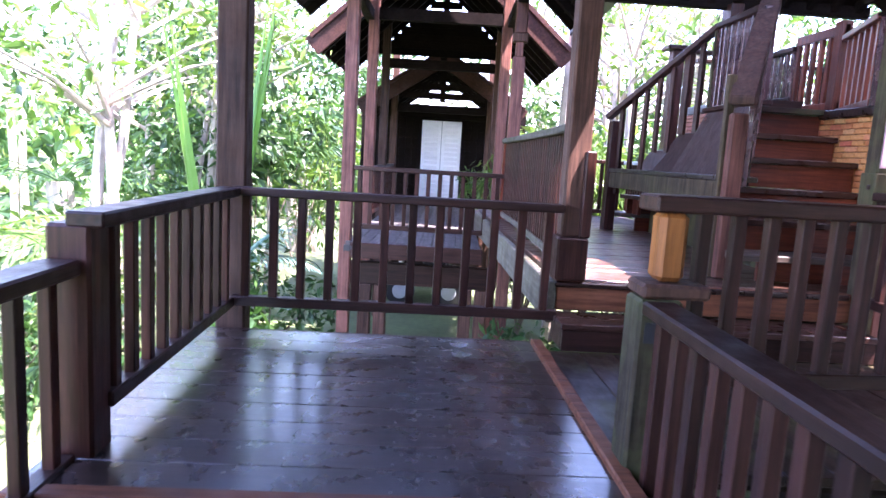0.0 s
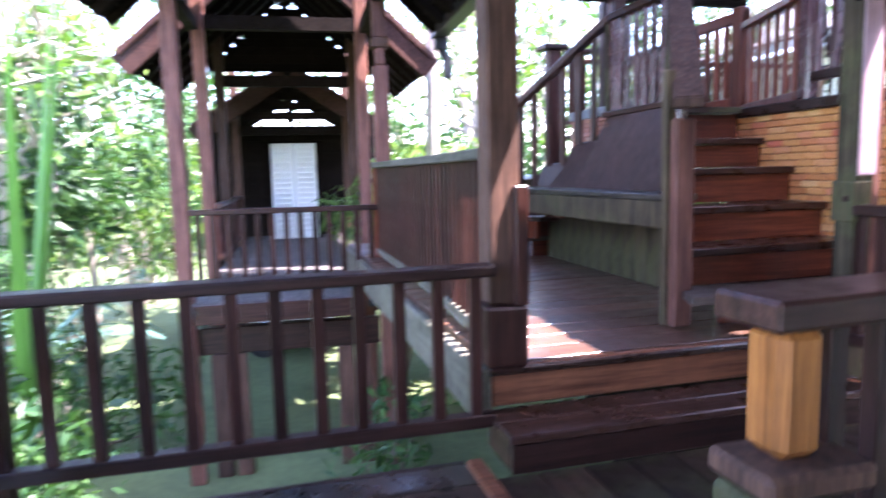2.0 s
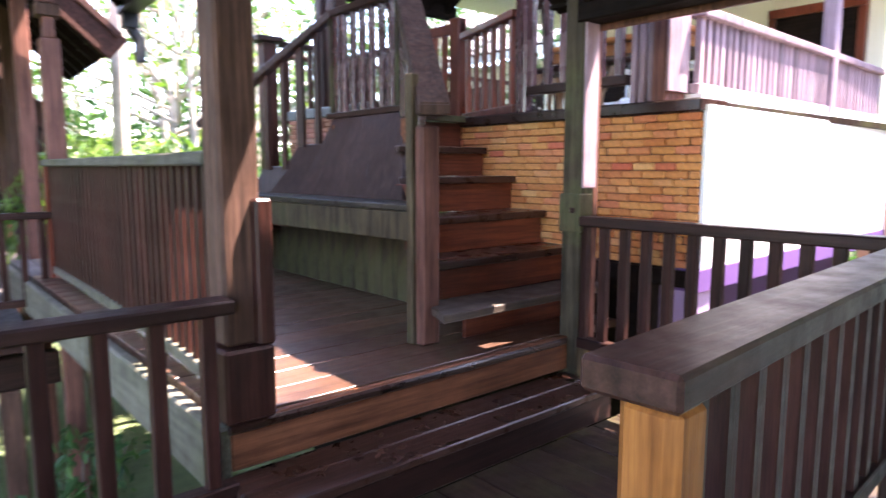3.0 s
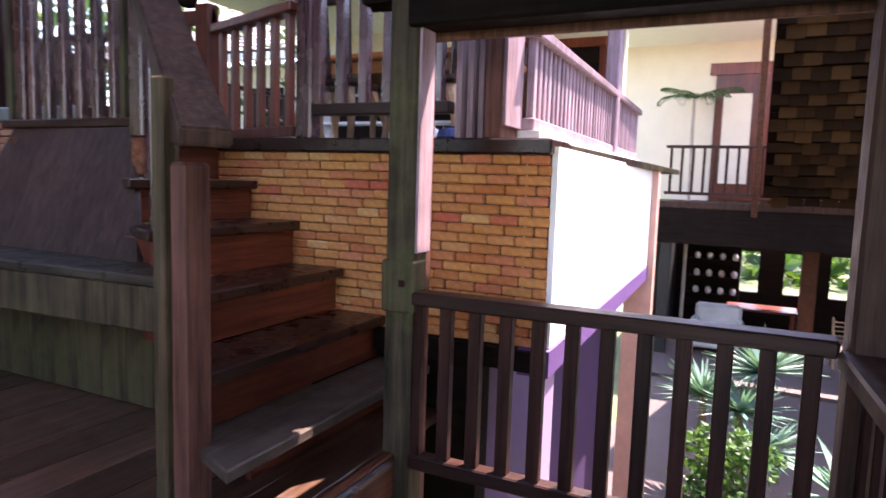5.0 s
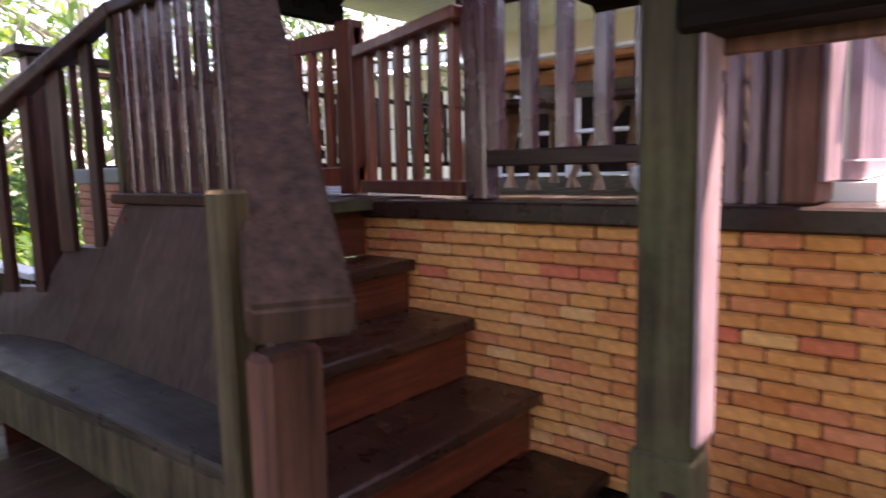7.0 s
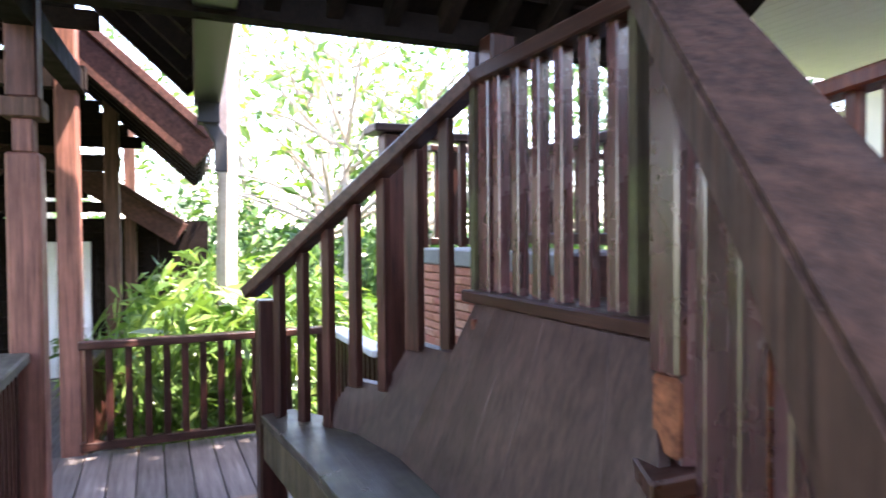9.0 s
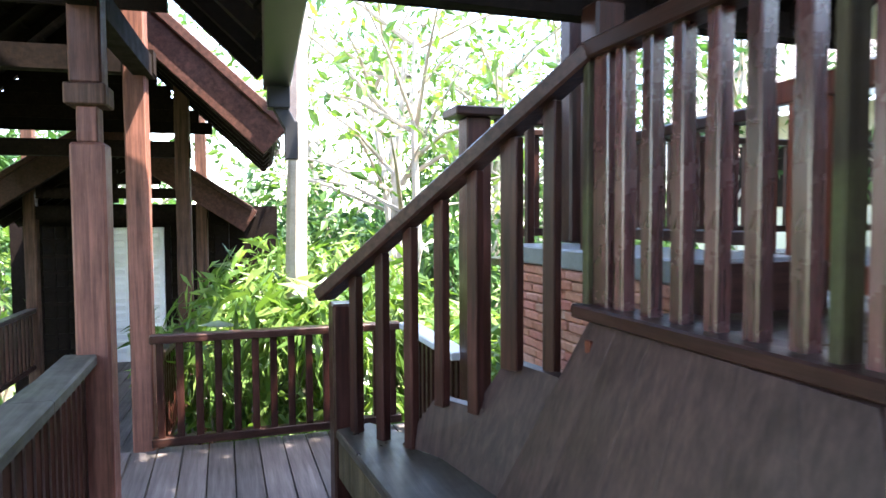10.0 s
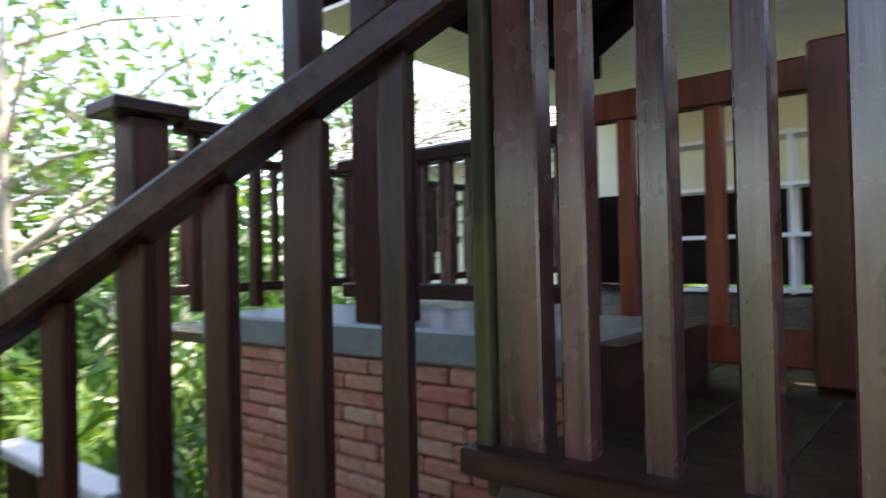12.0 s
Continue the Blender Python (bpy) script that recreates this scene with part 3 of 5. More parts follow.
slab("sill_plate", (3.27, 3.56, 0.64), (3.45, 5.6, 0.735), ROOFWOOD, "dark timber under the brick wall", "beam")


def brick_wall(name, x, y0, y1, z0, z1, label, thick=0.16, material=None):
    """Courses of thin bricks laid flush with dark raked joints; the face looks to -x."""
    w = thing(name, (x, (y0 + y1) / 2, z0), label, "wall", "structure")
    part("core", box((x + 0.008, y0 + 0.004, z0), (x + thick, y1 - 0.004, z1), 0), MORTAR, w)
    h, ln_ = 0.0445, 0.148
    rows = int((z1 - z0) / h)
    hh = (z1 - z0) / rows
    for r in range(rows):
        y = y0 - (ln_ / 2 if r % 2 else 0) + random.uniform(-0.012, 0.012)
        while y < y1 - 0.01:
            L = ln_ * random.choice((0.92, 1.0, 1.0, 1.06))
            a, b = max(y, y0), min(y + L, y1)
            y += L
            if b - a < 0.03:
                continue
            q = round((b - a - 0.006) / 0.02) * 0.02 if b - a < ln_ * 0.9 else ln_ * 0.99
            q = min(q, b - a - 0.003)
            m = Matrix.Translation((x + 0.016 + random.uniform(-0.005, 0.004), (a + b) / 2, z0 + (r + 0.5) * hh)) @ Matrix.Rotation(random.uniform(-0.018, 0.018), 4, "X") @ Matrix.Rotation(random.uniform(-0.03, 0.03), 4, "Z")
            piece("brick", (0.045, round(q, 3), hh - 0.004), material or BRICK, m, w, 0.007)
    return w


def turned_wall(ob):
    """Turn ob a little about the brick corner, with the wall that leaves it."""
    ob.matrix_basis = pose(3.35, 3.58, 0, 0, 0, 2.0) @ pose(-3.35, -3.58, 0) @ ob.matrix_basis
    return ob


turned_wall(slab("wall_white", (3.347, 3.556, 0.745), (6.9, 3.70, 1.65), WHITE, "bright white plastered wall in the sun", "wall"))
turned_wall(slab("purple_fascia", (3.30, 3.545, 0.62), (6.9, 3.69, 0.742), PURPLE, "purple painted beam under the white wall", "beam"))
slab("wall_lilac", (3.345, 3.57, GZ), (3.5, 3.72, 0.617), LILAC, "lilac painted pier", "wall")
# recessed wall: its shade is put into the darker purple
turned_wall(slab("wall_purple", (3.505, 3.9, GZ), (6.9, 4.05, 0.617), PURPLE_SHADED, "purple wall below the veranda with the recess's shade put into its colour", "wall"))
turned_wall(slab("wall_end", (6.905, 3.5, GZ), (7.1, 3.75, 1.65), ROSE, "rosy brick pier beyond the white wall", "wall"))
# dark sheet added where the space below the brick is only in shade
slab("wall_under_veranda", (3.36, 3.9, GZ), (3.5, 8.0, 0.635), ROOFWOOD, "added dark sheet standing for the shaded void under the veranda", "wall")
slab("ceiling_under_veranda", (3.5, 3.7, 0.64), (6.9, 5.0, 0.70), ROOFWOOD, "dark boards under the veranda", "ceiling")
railing((3.44, 5.06), (3.74, 5.94), 2.42, 1.70, 1.69, 6, "reddish varnished veranda railing", mats=(RED, RED), size=(0.05, 0.04))
vr = railing((3.43, 4.12), (3.43, 4.98), 2.62, 1.81, 1.69, 6, "dark purple brown veranda railing with broad slats", mats=(SLAT, RAIL_Y), size=(0.05, 0.055), posts=((1.0, 0.1, 1.685, 2.66),))
part("end_rail", box((3.38, 3.935, 2.562), (3.48, 4.118, 2.62)), RAIL_Y, vr)
# end slats get the lighter tone in place of sun on their sides
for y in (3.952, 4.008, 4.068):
    piece("end_slat", (0.09, 0.03, 0.875), SUNLIT_SLAT, Matrix.Translation((3.43, y, 2.123)), vr)
vp = thing("veranda_post", (3.48, 3.88, 1.685), "broad reddish post with a painted sunlit side at the veranda corner", "post")
part("shaft", box((3.37, 3.842, 1.687), (3.60, 3.93, 3.6), 0.008), POST_RED, vp)
# thin pale board paints the sunlit south face of the post
part("side_board", box((3.372, 3.822, 1.745), (3.60, 3.84, 3.5), 0.004), SUNLIT, vp, "pale side board with sunlight put into its colour")
# whole railing is coloured pale to stand for slats in full sun
railing((3.62, 3.80), (7.3, 3.93), 2.24, 1.745, 1.69, 40, "long veranda railing above the white wall with sunlight put into its pale colour", mats=(SUNLIT, SUNLIT), size=(0.045, 0.04), posts=((0.62, 0.11, 1.685, 3.6),))
turned_wall(slab("white_sill", (3.6, 3.72, 1.655), (7.2, 3.93, 1.74), WHITE, "white sill along the veranda edge", "trim"))

gate = thing("low_gate", (3.6, 6.2, 1.69), "low reddish wooden gate with open vertical slots", "gate")
part("top_rail", box((3.725, 5.98, 2.44), (3.775, 6.75, 2.53)), RED, gate)
part("bottom_rail", box((3.725, 5.98, 1.73), (3.775, 6.75, 1.83)), RED, gate)
part("heavy_stile", box((3.70, 5.98, 1.69), (3.80, 6.10, 2.56), 0.008), RED, gate)
for i in range(5):
    piece("stile", (0.04, 0.05, 0.612), RED, Matrix.Translation((3.75, 6.21 + i * 0.128, 2.135)), gate)

# cement-topped brick parapet by the north flight, with its railing
slab("parapet_cap", (3.08, 6.40, 1.772), (3.62, 7.86, 1.86), CAP, "stained grey cement top of the brick parapet", "wall", 0.008)
cp = thing("capped_newel", (2.97, 8.14, 0.38), "dark tall newel with a flat square cap", "newel post")
part("shaft", box((2.97, 8.12, 0.376), (3.12, 8.27, 2.575), 0.008), RAIL, cp)
part("cap", box((2.89, 8.07, 2.577), (3.18, 8.32, 2.63), 0.008), RAIL_X, cp)
railing((3.18, 8.18), (3.60, 8.18), 2.6, 1.85, 1.865, 3, "dark railing on the parapet", lowsize=None, mats=(RAIL, RAIL_X))
post("wooden_post", 3.37, 3.49, 7.66, 7.78, 1.865, 3.4, RAIL, "dark square veranda post")
railing((3.75, 7.85), (3.75, 6.75), 2.45, 1.88, 1.69, 9, "dark purple brown railing of the veranda", mats=(SLAT, RAIL_Y))

# ---- upper rooms behind the veranda ----
slab("wall_room_cream", (9.4, 4.5, 1.69), (9.6, 9.5, 3.7), CREAM, "cream wall of the upper room", "wall")
cl = thing("ceiling_veranda", (7, 6, 3.7), "white boarded ceiling of the upper room", "ceiling", "structure")
for i in range(36):
    part("board", box((4.75 + i * 0.13, 3.7, 3.7), (4.876 + i * 0.13, 9.4, 3.73), 0.003), WHITE, cl)
slab("roof_upper_room", (4.7, 3.5, 3.76), (9.7, 9.5, 3.9), ROOFWOOD, "dark roof deck above the upper room", "roof")
slab("floor_upper_north", (3.62, 8.42, 1.635), (9.4, 9.5, 1.685), TREAD, "dark plank floor", "floor")
slab("wainscot", (9.33, 5.95, 1.69), (9.39, 9.4, 2.75), ROOFWOOD, "dark timber wainscot on the cream wall", "wall")
dk = thing("door_3", (9.36, 5.3, 1.69), "dark open doorway with a reddish frame", "door", "structure")
for y0, y1, z0, z1 in ((4.7, 4.8, 1.69, 3.3), (5.8, 5.9, 1.69, 3.3), (4.7, 5.9, 3.302, 3.42)):
    part("jamb", box((9.3, y0, z0), (9.395, y1, z1)), RED, dk)
# dark sheet stands for the shade inside the open doorway
part("dark_leaf", box((9.33, 4.802, 1.695), (9.37, 5.798, 3.3)), ROOFWOOD, dk)


def cabriole(bm, x, y, z0, h, dx, dy):
    """A bowed leg that swells at the knee and ends in a round claw foot."""
    pts, rad = [], []
    for k in range(9):
        t = k / 8
        bow = 0.05 * math.sin(t * math.pi * 1.3) + (0.03 if k == 0 else 0)
        pts.append(Vector((x + dx * bow, y + dy * bow, z0 + h * t)))
        rad.append(0.045 if k == 0 else 0.022 + 0.03 * t * t)
    rings = []
    for p, r in zip(pts, rad):
        rings.append([bm.verts.new(p + Vector((math.cos(a), math.sin(a), 0)) * r) for a in [i * math.pi / 4 for i in range(8)]])
    for a, b in zip(rings, rings[1:]):
        for i in range(8):
            bm.faces.new((a[i], a[(i + 1) % 8], b[(i + 1) % 8], b[i]))
    bm.faces.new(rings[0][::-1])
    bm.faces.new(rings[-1])
    return bm


def dining_table(x, y, z, w, d):
    e = thing("dining_table", (x, y, z), "orange varnished dining table on pale carved legs", "table")
    part("tabletop", box((x - w / 2, y - d / 2, z + 0.70), (x + w / 2, y + d / 2, z + 0.75), 0.015), ORANGE, e)
    part("apron", box((x - w / 2 + 0.06, y - d / 2 + 0.06, z + 0.6), (x + w / 2 - 0.06, y + d / 2 - 0.06, z + 0.698), 0.006), ORANGE, e)
    for sx in (-1, 1):
        for sy in (-1, 1):
            part("leg", cabriole(bmesh.new(), x + sx * (w / 2 - 0.1), y + sy * (d / 2 - 0.1), z + 0.001, 0.6, sx, sy), PALE, e, "pale carved claw-foot leg")
    return e


def dining_chair(x, y, z):
    e = thing("dining_chair", (x, y, z), "dark carved chair on pale claw feet beside the table", "chair", group="chairs at the dining table")
    obs = [part("seat", box((x - 0.22, y - 0.22, z + 0.42), (x + 0.22, y + 0.22, z + 0.47), 0.02), TREAD, e)]
    for sx in (-1, 1):
        for sy in (-1, 1):
            part("leg", cabriole(bmesh.new(), x + sx * 0.18, y + sy * 0.18, z + 0.001, 0.42, sx, sy), PALE, e)
    for k in (-0.19, 0.19):
        part("back_post", bar((x + 0.2, y + k, z + 0.47), (x + 0.26, y + k * 1.1, z + 1.0), 0.035, 0.035, 0.008), TREAD, e)
    part("back_rail", bar((x + 0.26, y - 0.23, z + 0.98), (x + 0.26, y + 0.23, z + 0.98), 0.03, 0.09, 0.012), TREAD, e)
    part("splat", bar((x + 0.205, y, z + 0.47), (x + 0.255, y, z + 0.94), 0.12, 0.015, 0.005), TREAD, e)
    return e


dining_table(5.3, 5.3, 1.687, 0.9, 1.5)
ch = dining_chair(4.55, 4.75, 1.687)
copy_thing(ch, Matrix.Translation((4.5, 5.5, 1.687)) @ Matrix.Rotation(math.pi, 4, "Z"))
copy_thing(ch, Matrix.Translation((6.1, 5.0, 1.687)))


def jar(x, y, z, r, h, material, label):
    bm = bmesh.new()
    prof = [(0.6, 0), (0.9, 0.25), (1.0, 0.5), (0.85, 0.8), (0.5, 0.92), (0.55, 1.0)]
    rings = [[bm.verts.new((x + math.cos(a) * r * k, y + math.sin(a) * r * k, z + h * t)) for a in [i * math.pi / 8 for i in range(16)]] for k, t in prof]
    for a, b in zip(rings, rings[1:]):
        for i in range(16):
            bm.faces.new((a[i], a[(i + 1) % 16], b[(i + 1) % 16], b[i]))
    bm.faces.new(rings[0][::-1])
    bm.faces.new(rings[-1])
    return tagged(part("jar", bm, material), label, "jar")


jar(4.15, 4.62, 1.688, 0.08, 0.13, WHITE, "small white glazed jar on the veranda floor")
jar(4.12, 4.45, 1.688, 0.09, 0.12, BLUE, "small dark blue glazed jar on the veranda floor")
lan = thing("lantern", (5.0, 4.79, 2.6), "round red paper lantern hanging from the ceiling", "lantern")
bm = bmesh.new()
bmesh.ops.create_uvsphere(bm, u_segments=18, v_segments=10, radius=0.13)
bmesh.ops.transform(bm, matrix=Matrix.Translation((5.0, 4.79, 2.82)) @ Matrix.Diagonal((1, 1, 0.8, 1)), verts=bm.verts)
part("globe", bm, REDPAINT, lan)
part("cord", bar((5.0, 4.79, 2.92), (5.0, 4.79, 3.698), 0.008, 0.008, 0), DARKMET, lan)
sh = thing("wall_shelf", (7.6, 6.9, 1.69), "white open shelf unit with books and boxes", "shelf")
for z in (1.71, 2.15, 2.55, 2.95):
    part("shelf_board", box((7.5, 5.9, z), (7.8, 7.9, z + 0.03), 0.003), WHITE, sh)
for y in (5.87, 6.88, 7.905):
    part("side_panel", box((7.5, y, 1.69), (7.8, y + 0.025, 3.0), 0.002), WHITE, sh)


# ---- roofs ----
def roof_plane(name, corners, label, thick=0.05, material=None, rafters=0, parent=None):
    """A boarded roof slope over four corners (eave, eave, ridge, ridge), with rafters under it."""
    a, b, c, d = [Vector(p) for p in corners]
    n = (b - a).cross(d - a).normalized()
    if n.z < 0:
        n = -n
    e = thing(name, a, label, "roof", "structure") if parent is None else parent
    up = [p + n * thick for p in (a, b, c, d)]
    vs = [a, b, c, d, *up]
    fs = [(0, 1, 2, 3), (4, 7, 6, 5), (0, 4, 5, 1), (1, 5, 6, 2), (2, 6, 7, 3), (3, 7, 4, 0)]
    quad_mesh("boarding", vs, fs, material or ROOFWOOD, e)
    for i in range(rafters):
        k = (i + 0.5) / rafters
        p, q = a.lerp(b, k) - n * 0.06, d.lerp(c, k) - n * 0.06
        part("rafter", bar(p, q, 0.07, 0.1, 0), ROOFWOOD, e)
    for i in range(6):
        k = (i + 0.5) / 6
        part("batten", bar(a.lerp(d, k) - n * 0.012, b.lerp(c, k) - n * 0.012, 0.05, 0.02, 0), ROOFWOOD, e)
    return e


def shingles(parent, corners, rows, cols, material=TILE, under=False):
    """Courses of thick shingles on a slope, joined as one part."""
    a, b, c, d = [Vector(p) for p in corners]
    n = (b - a).cross(d - a).normalized()
    if n.z < 0:
        n = -n
    if under:
        n = -n * 1.6
    vs, fs = [], []
    for r in range(rows):
        for k in range(cols):
            off = 0.5 * (r % 2)
            u0, u1 = max(0.0, (k + off - 0.5) / cols), min(1.0, (k + off + 0.47) / cols)
            v0, v1 = r / rows - random.uniform(0, 0.012), (r + (0.6 if under else 1.15)) / rows
            lift = 0.06 + random.uniform(0, 0.012)
            step = 0.05 if under else 0.03
            P = lambda u, v, z: a.lerp(b, u).lerp(d.lerp(c, u), v) + n * z
            i = len(vs)
            vs += [P(u0, v0, lift + step), P(u1, v0, lift + step), P(u1, v1, lift), P(u0, v1, lift), P(u0, v0, lift), P(u1, v0, lift)]
            fs += [(i, i + 1, i + 2, i + 3), (i + 4, i + 5, i + 1, i)]
    ob = quad_mesh("shingles", vs, fs, material, parent)
    tagged(ob, kind="stuff")


SLOPE = lambda x: 3.25 - 0.671 * (x - 1.3)
# opening between the last two bays is added to drop sunlight on the deck
for x0, x1, y0, y1, nr in ((1.3, 2.91, -3.0, 3.55, 9), (1.3, 1.6, 3.55, 4.25, 1), (2.3, 2.91, 3.55, 4.25, 1)):
    roof_plane("roof_walkway", [(x1, y0, SLOPE(x1)), (x1, y1, SLOPE(x1)), (x0, y1, SLOPE(x0)), (x0, y0, SLOPE(x0))], "dark boarded lean-to roof with rafters", rafters=nr)
# unseen overhang added behind the eave beam to block sun on the step
slab("eave_soffit", (2.915, -3.0, 2.19), (3.5, 3.71, 2.24), ROOFWOOD, "added unseen overhang that keeps the sun off the step", "roof")
roof_plane("roof_landing", [(-1.9, -3.0, 2.9), (-1.9, 4.2, 2.9), (1.6, 4.2, 3.34), (1.6, -3.0, 3.34)], "dark boarded roof above the landing", rafters=9)
# unseen wall added to stop low sun reaching the side landing
slab("wall_east", (2.95, -3.05, GZ), (3.08, 2.27, 2.1), CREAM, "added unseen wall beyond the roof post that blocks the sun", "wall")
# unseen closing wall, added to hold back sun from the south
slab("wall_south", (-2.0, -3.2, GZ), (3.2, -3.05, 3.6), CREAM, "added unseen wall behind the landing that blocks the southern sun", "wall")
big = roof_plane("roof_house_north", [(0.9, 7.25, 2.95), (4.7, 7.25, 2.95), (4.7, 4.6, 4.6), (0.9, 4.6, 4.6)], "dark boarded house roof above the stairs", rafters=14)
for x0, x1, y0, nr in ((3.0, 4.7, 3.52, 6), (0.9, 3.0, 4.2, 7)):
    z0 = 3.7 + 0.643 * (y0 - 3.2)
    roof_plane("roof_house_south", [(x1, y0, z0), (x0, y0, z0), (x0, 4.6, 4.6), (x1, 4.6, 4.6)], "dark boarded house roof", rafters=nr)
slab("eave_beam", (0.9, 7.12, 2.86), (4.7, 7.22, 2.98), ROOFWOOD, "dark eave beam above the stairs", "beam")
post("wooden_post", 3.12, 3.26, 7.0, 7.14, 1.82, 2.9, RAIL, "dark square post under the eave")

BEFORE = set(bpy.data.objects)
# gallery: posts, floor, gabled roofs one behind another
gal = thing("floor_gallery", (0, 13, 0.05), "pale worn plank floor of the covered gallery", "floor", "structure")
planks(gal, -1.0, 0.70, 8.05, 15.4, 0.0, 0.05, 0.16, DECK_GREY, "y", 0.006)
planks(gal, 0.72, 1.15, 10.2, 15.4, 0.002, 0.05, 0.16, DECK_GREY, "y", 0.006)
slab("gallery_beam", (-0.93, 7.98, -0.2), (0.72, 8.045, -0.004), RAIL_X, "grey brown edge beam of the gallery floor", "beam", 0.01)
slab("gallery_beam", (-1.0, 8.2, -0.56), (0.93, 8.34, -0.28), RAIL_X, "heavy grey brown beam below the gallery", "beam", 0.01)
for y, w, xs, mat in ((8.15, 0.15, (-1.01, 1.01), POST_RED), (9.68, 0.145, (-0.955, 0.955), POST_RED), (11.9, 0.14, (-1.0, 1.0), POST), (13.9, 0.14, (-1.0, 1.0), POST)):
    for x in xs:
        if (x, y) == (1.01, 8.15):
            continue
        post("gallery_post", x - w / 2, x + w / 2, y - w / 2, y + w / 2, GZ, 3.5, mat, "tall reddish weathered gallery post on the ground")
gp = thing("gallery_post", (1.01, 8.15, GZ), "reddish weathered gallery post with a notched scarf joint", "post")
part("lower_shaft", box((0.935, 8.075, GZ), (1.085, 8.225, 2.36), 0.012), POST_RED, gp)
part("tenon", box((0.965, 8.09, 2.362), (1.055, 8.21, 2.529), 0.006), POST_RED, gp)
part("upper_shaft", box((0.94, 8.08, 2.631), (1.08, 8.22, 3.5), 0.01), POST_RED, gp)
for x in (-0.75, -0.55, 0.55, 0.75):
    post("ground_post", x - 0.08, x + 0.08, 8.2, 8.34, GZ, -0.565, POST, "dark post under the gallery")
for x in (-0.92, 0.90):
    cl = thing("post_clamp", (x, 8.05, -0.1), "small black clamp lamp fixed on the gallery post", "lamp")
    part("strap", box((x - 0.1, 8.06, -0.13), (x + 0.06, 8.074, -0.05), 0.003), DARKMET, cl)
    part("lamp_head", box((x - 0.02, 7.98, -0.12), (x + 0.06, 8.058, -0.03), 0.02), DARKMET, cl)
nb = thing("post_bracket", (1.01, 8.15, 2.58), "notched bracket block on the gallery post", "bracket")
part("block", box((0.92, 8.06, 2.53), (1.1, 8.24, 2.63), 0.008), POST, nb)
railing((-0.93, 8.12), (0.93, 8.12), 0.94, 0.16, 0.0, 13, "brown railing across the gallery end", mats=(RAIL, RAIL_X))
railing((-0.98, 9.76), (-0.98, 11.8), 0.9, 0.14, 0.0, 18, "brown side railing of the gallery", mats=(RAIL, RAIL_Y))
railing((-1.0, 12.0), (-1.0, 13.8), 0.9, 0.14, 0.0, 14, "brown side railing of the gallery", mats=(RAIL, RAIL_Y))
railing((0.98, 10.1), (1.05, 11.8), 0.98, 0.2, 0.0, 18, "brown railing along the gallery", mats=(RAIL, RAIL_Y))


def gable(name, y0, y1, half, ze, zr, label, barge=True, rows=10):
    e = thing(name, (0, y0, ze), label, "roof", "structure")
    for s in (-1, 1):
        pts = [(s * half, y0, ze), (s * half, y1, ze), (0.0, y1, zr), (0.0, y0, zr)]
        if s > 0:
            pts = [pts[1], pts[0], pts[3], pts[2]]
        roof_plane("", pts, "", parent=e, rafters=max(3, int((y1 - y0) / 0.5)))
        shingles(e, pts, rows, int((y1 - y0) / 0.16))
        if barge:
            part("barge_board", bar((s * (half + 0.03), y0 - 0.03, ze - 0.02), (0, y0 - 0.03, zr - 0.02), 0.04, 0.30, 0.006), BARGE, e, "reddish brown barge board")
            part("barge_cap", bar((s * (half + 0.05), y0 - 0.06, ze + 0.13), (0, y0 - 0.06, zr + 0.13), 0.05, 0.07, 0.006), BARGE, e, "raised barge moulding")
    return e


gable("roof_gallery_front", 6.4, 9.4, 1.84, 2.98, 4.7, "dark front gallery roof with exposed rafters", barge=False)
gable("roof_gallery_middle", 9.95, 13.0, 1.87, 2.62, 4.35, "shingled middle gallery roof with reddish barge boards")
gable("roof_gallery_back", 13.2, 16.6, 1.6, 1.98, 3.05, "shingled low back gallery roof with barge boards")
for y, z in ((8.15, 3.15), (9.68, 3.0), (11.9, 2.62), (13.9, 2.0)):
    slab("tie_beam", (-1.08, y - 0.06, z), (1.08, y + 0.06, z + 0.16), ROOFWOOD, "dark tie beam of the gallery roof", "beam")
for x in (-1.01, 1.01):
    slab("wall_plate_beam", (x - 0.06, 6.5, 2.98), (x + 0.06, 9.75, 3.12), ROOFWOOD, "dark eave plate of the gallery roof", "beam")
for y, zb, ze, zr, half in ((9.2, 3.3, 2.98, 4.7, 1.84), (12.6, 2.95, 2.62, 4.35, 1.87), (13.5, 2.25, 1.98, 3.05, 1.6)):
    gw = thing("gable_screen", (0, y, zb), "dark open slatted screen in the gallery gable", "screen", "structure")
    z = zb
    while z < zr - 0.3:
        w = half * (zr - 0.12 - z - 0.13) / (zr - ze)
        part("slat", box((-w, y, z), (w, y + 0.03, z + 0.13), 0.003), ROOFWOOD, gw)
        z += 0.175 if z > zr - 1.0 else 0.131
    part("king_post", box((-0.06, y + 0.032, zb - 0.05), (0.06, y + 0.13, zr - 0.1)), ROOFWOOD, gw)
pipe = thing("gutter", (1.95, 9.3, 2.4), "dark steel rain gutter with a bent outlet", "gutter")
part("channel", box((1.80, 6.4, 2.88), (1.98, 9.42, 3.0), 0.01), DARKMET, pipe)
part("outlet", bar((1.90, 9.32, 2.9), (1.90, 9.32, 2.74), 0.15, 0.15), DARKMET, pipe)
part("bend", bar((1.90, 9.32, 2.76), (1.98, 9.32, 2.62), 0.09, 0.09), DARKMET, pipe)
part("spout", bar((1.98, 9.32, 2.66), (1.98, 9.32, 2.40), 0.09, 0.09), DARKMET, pipe)

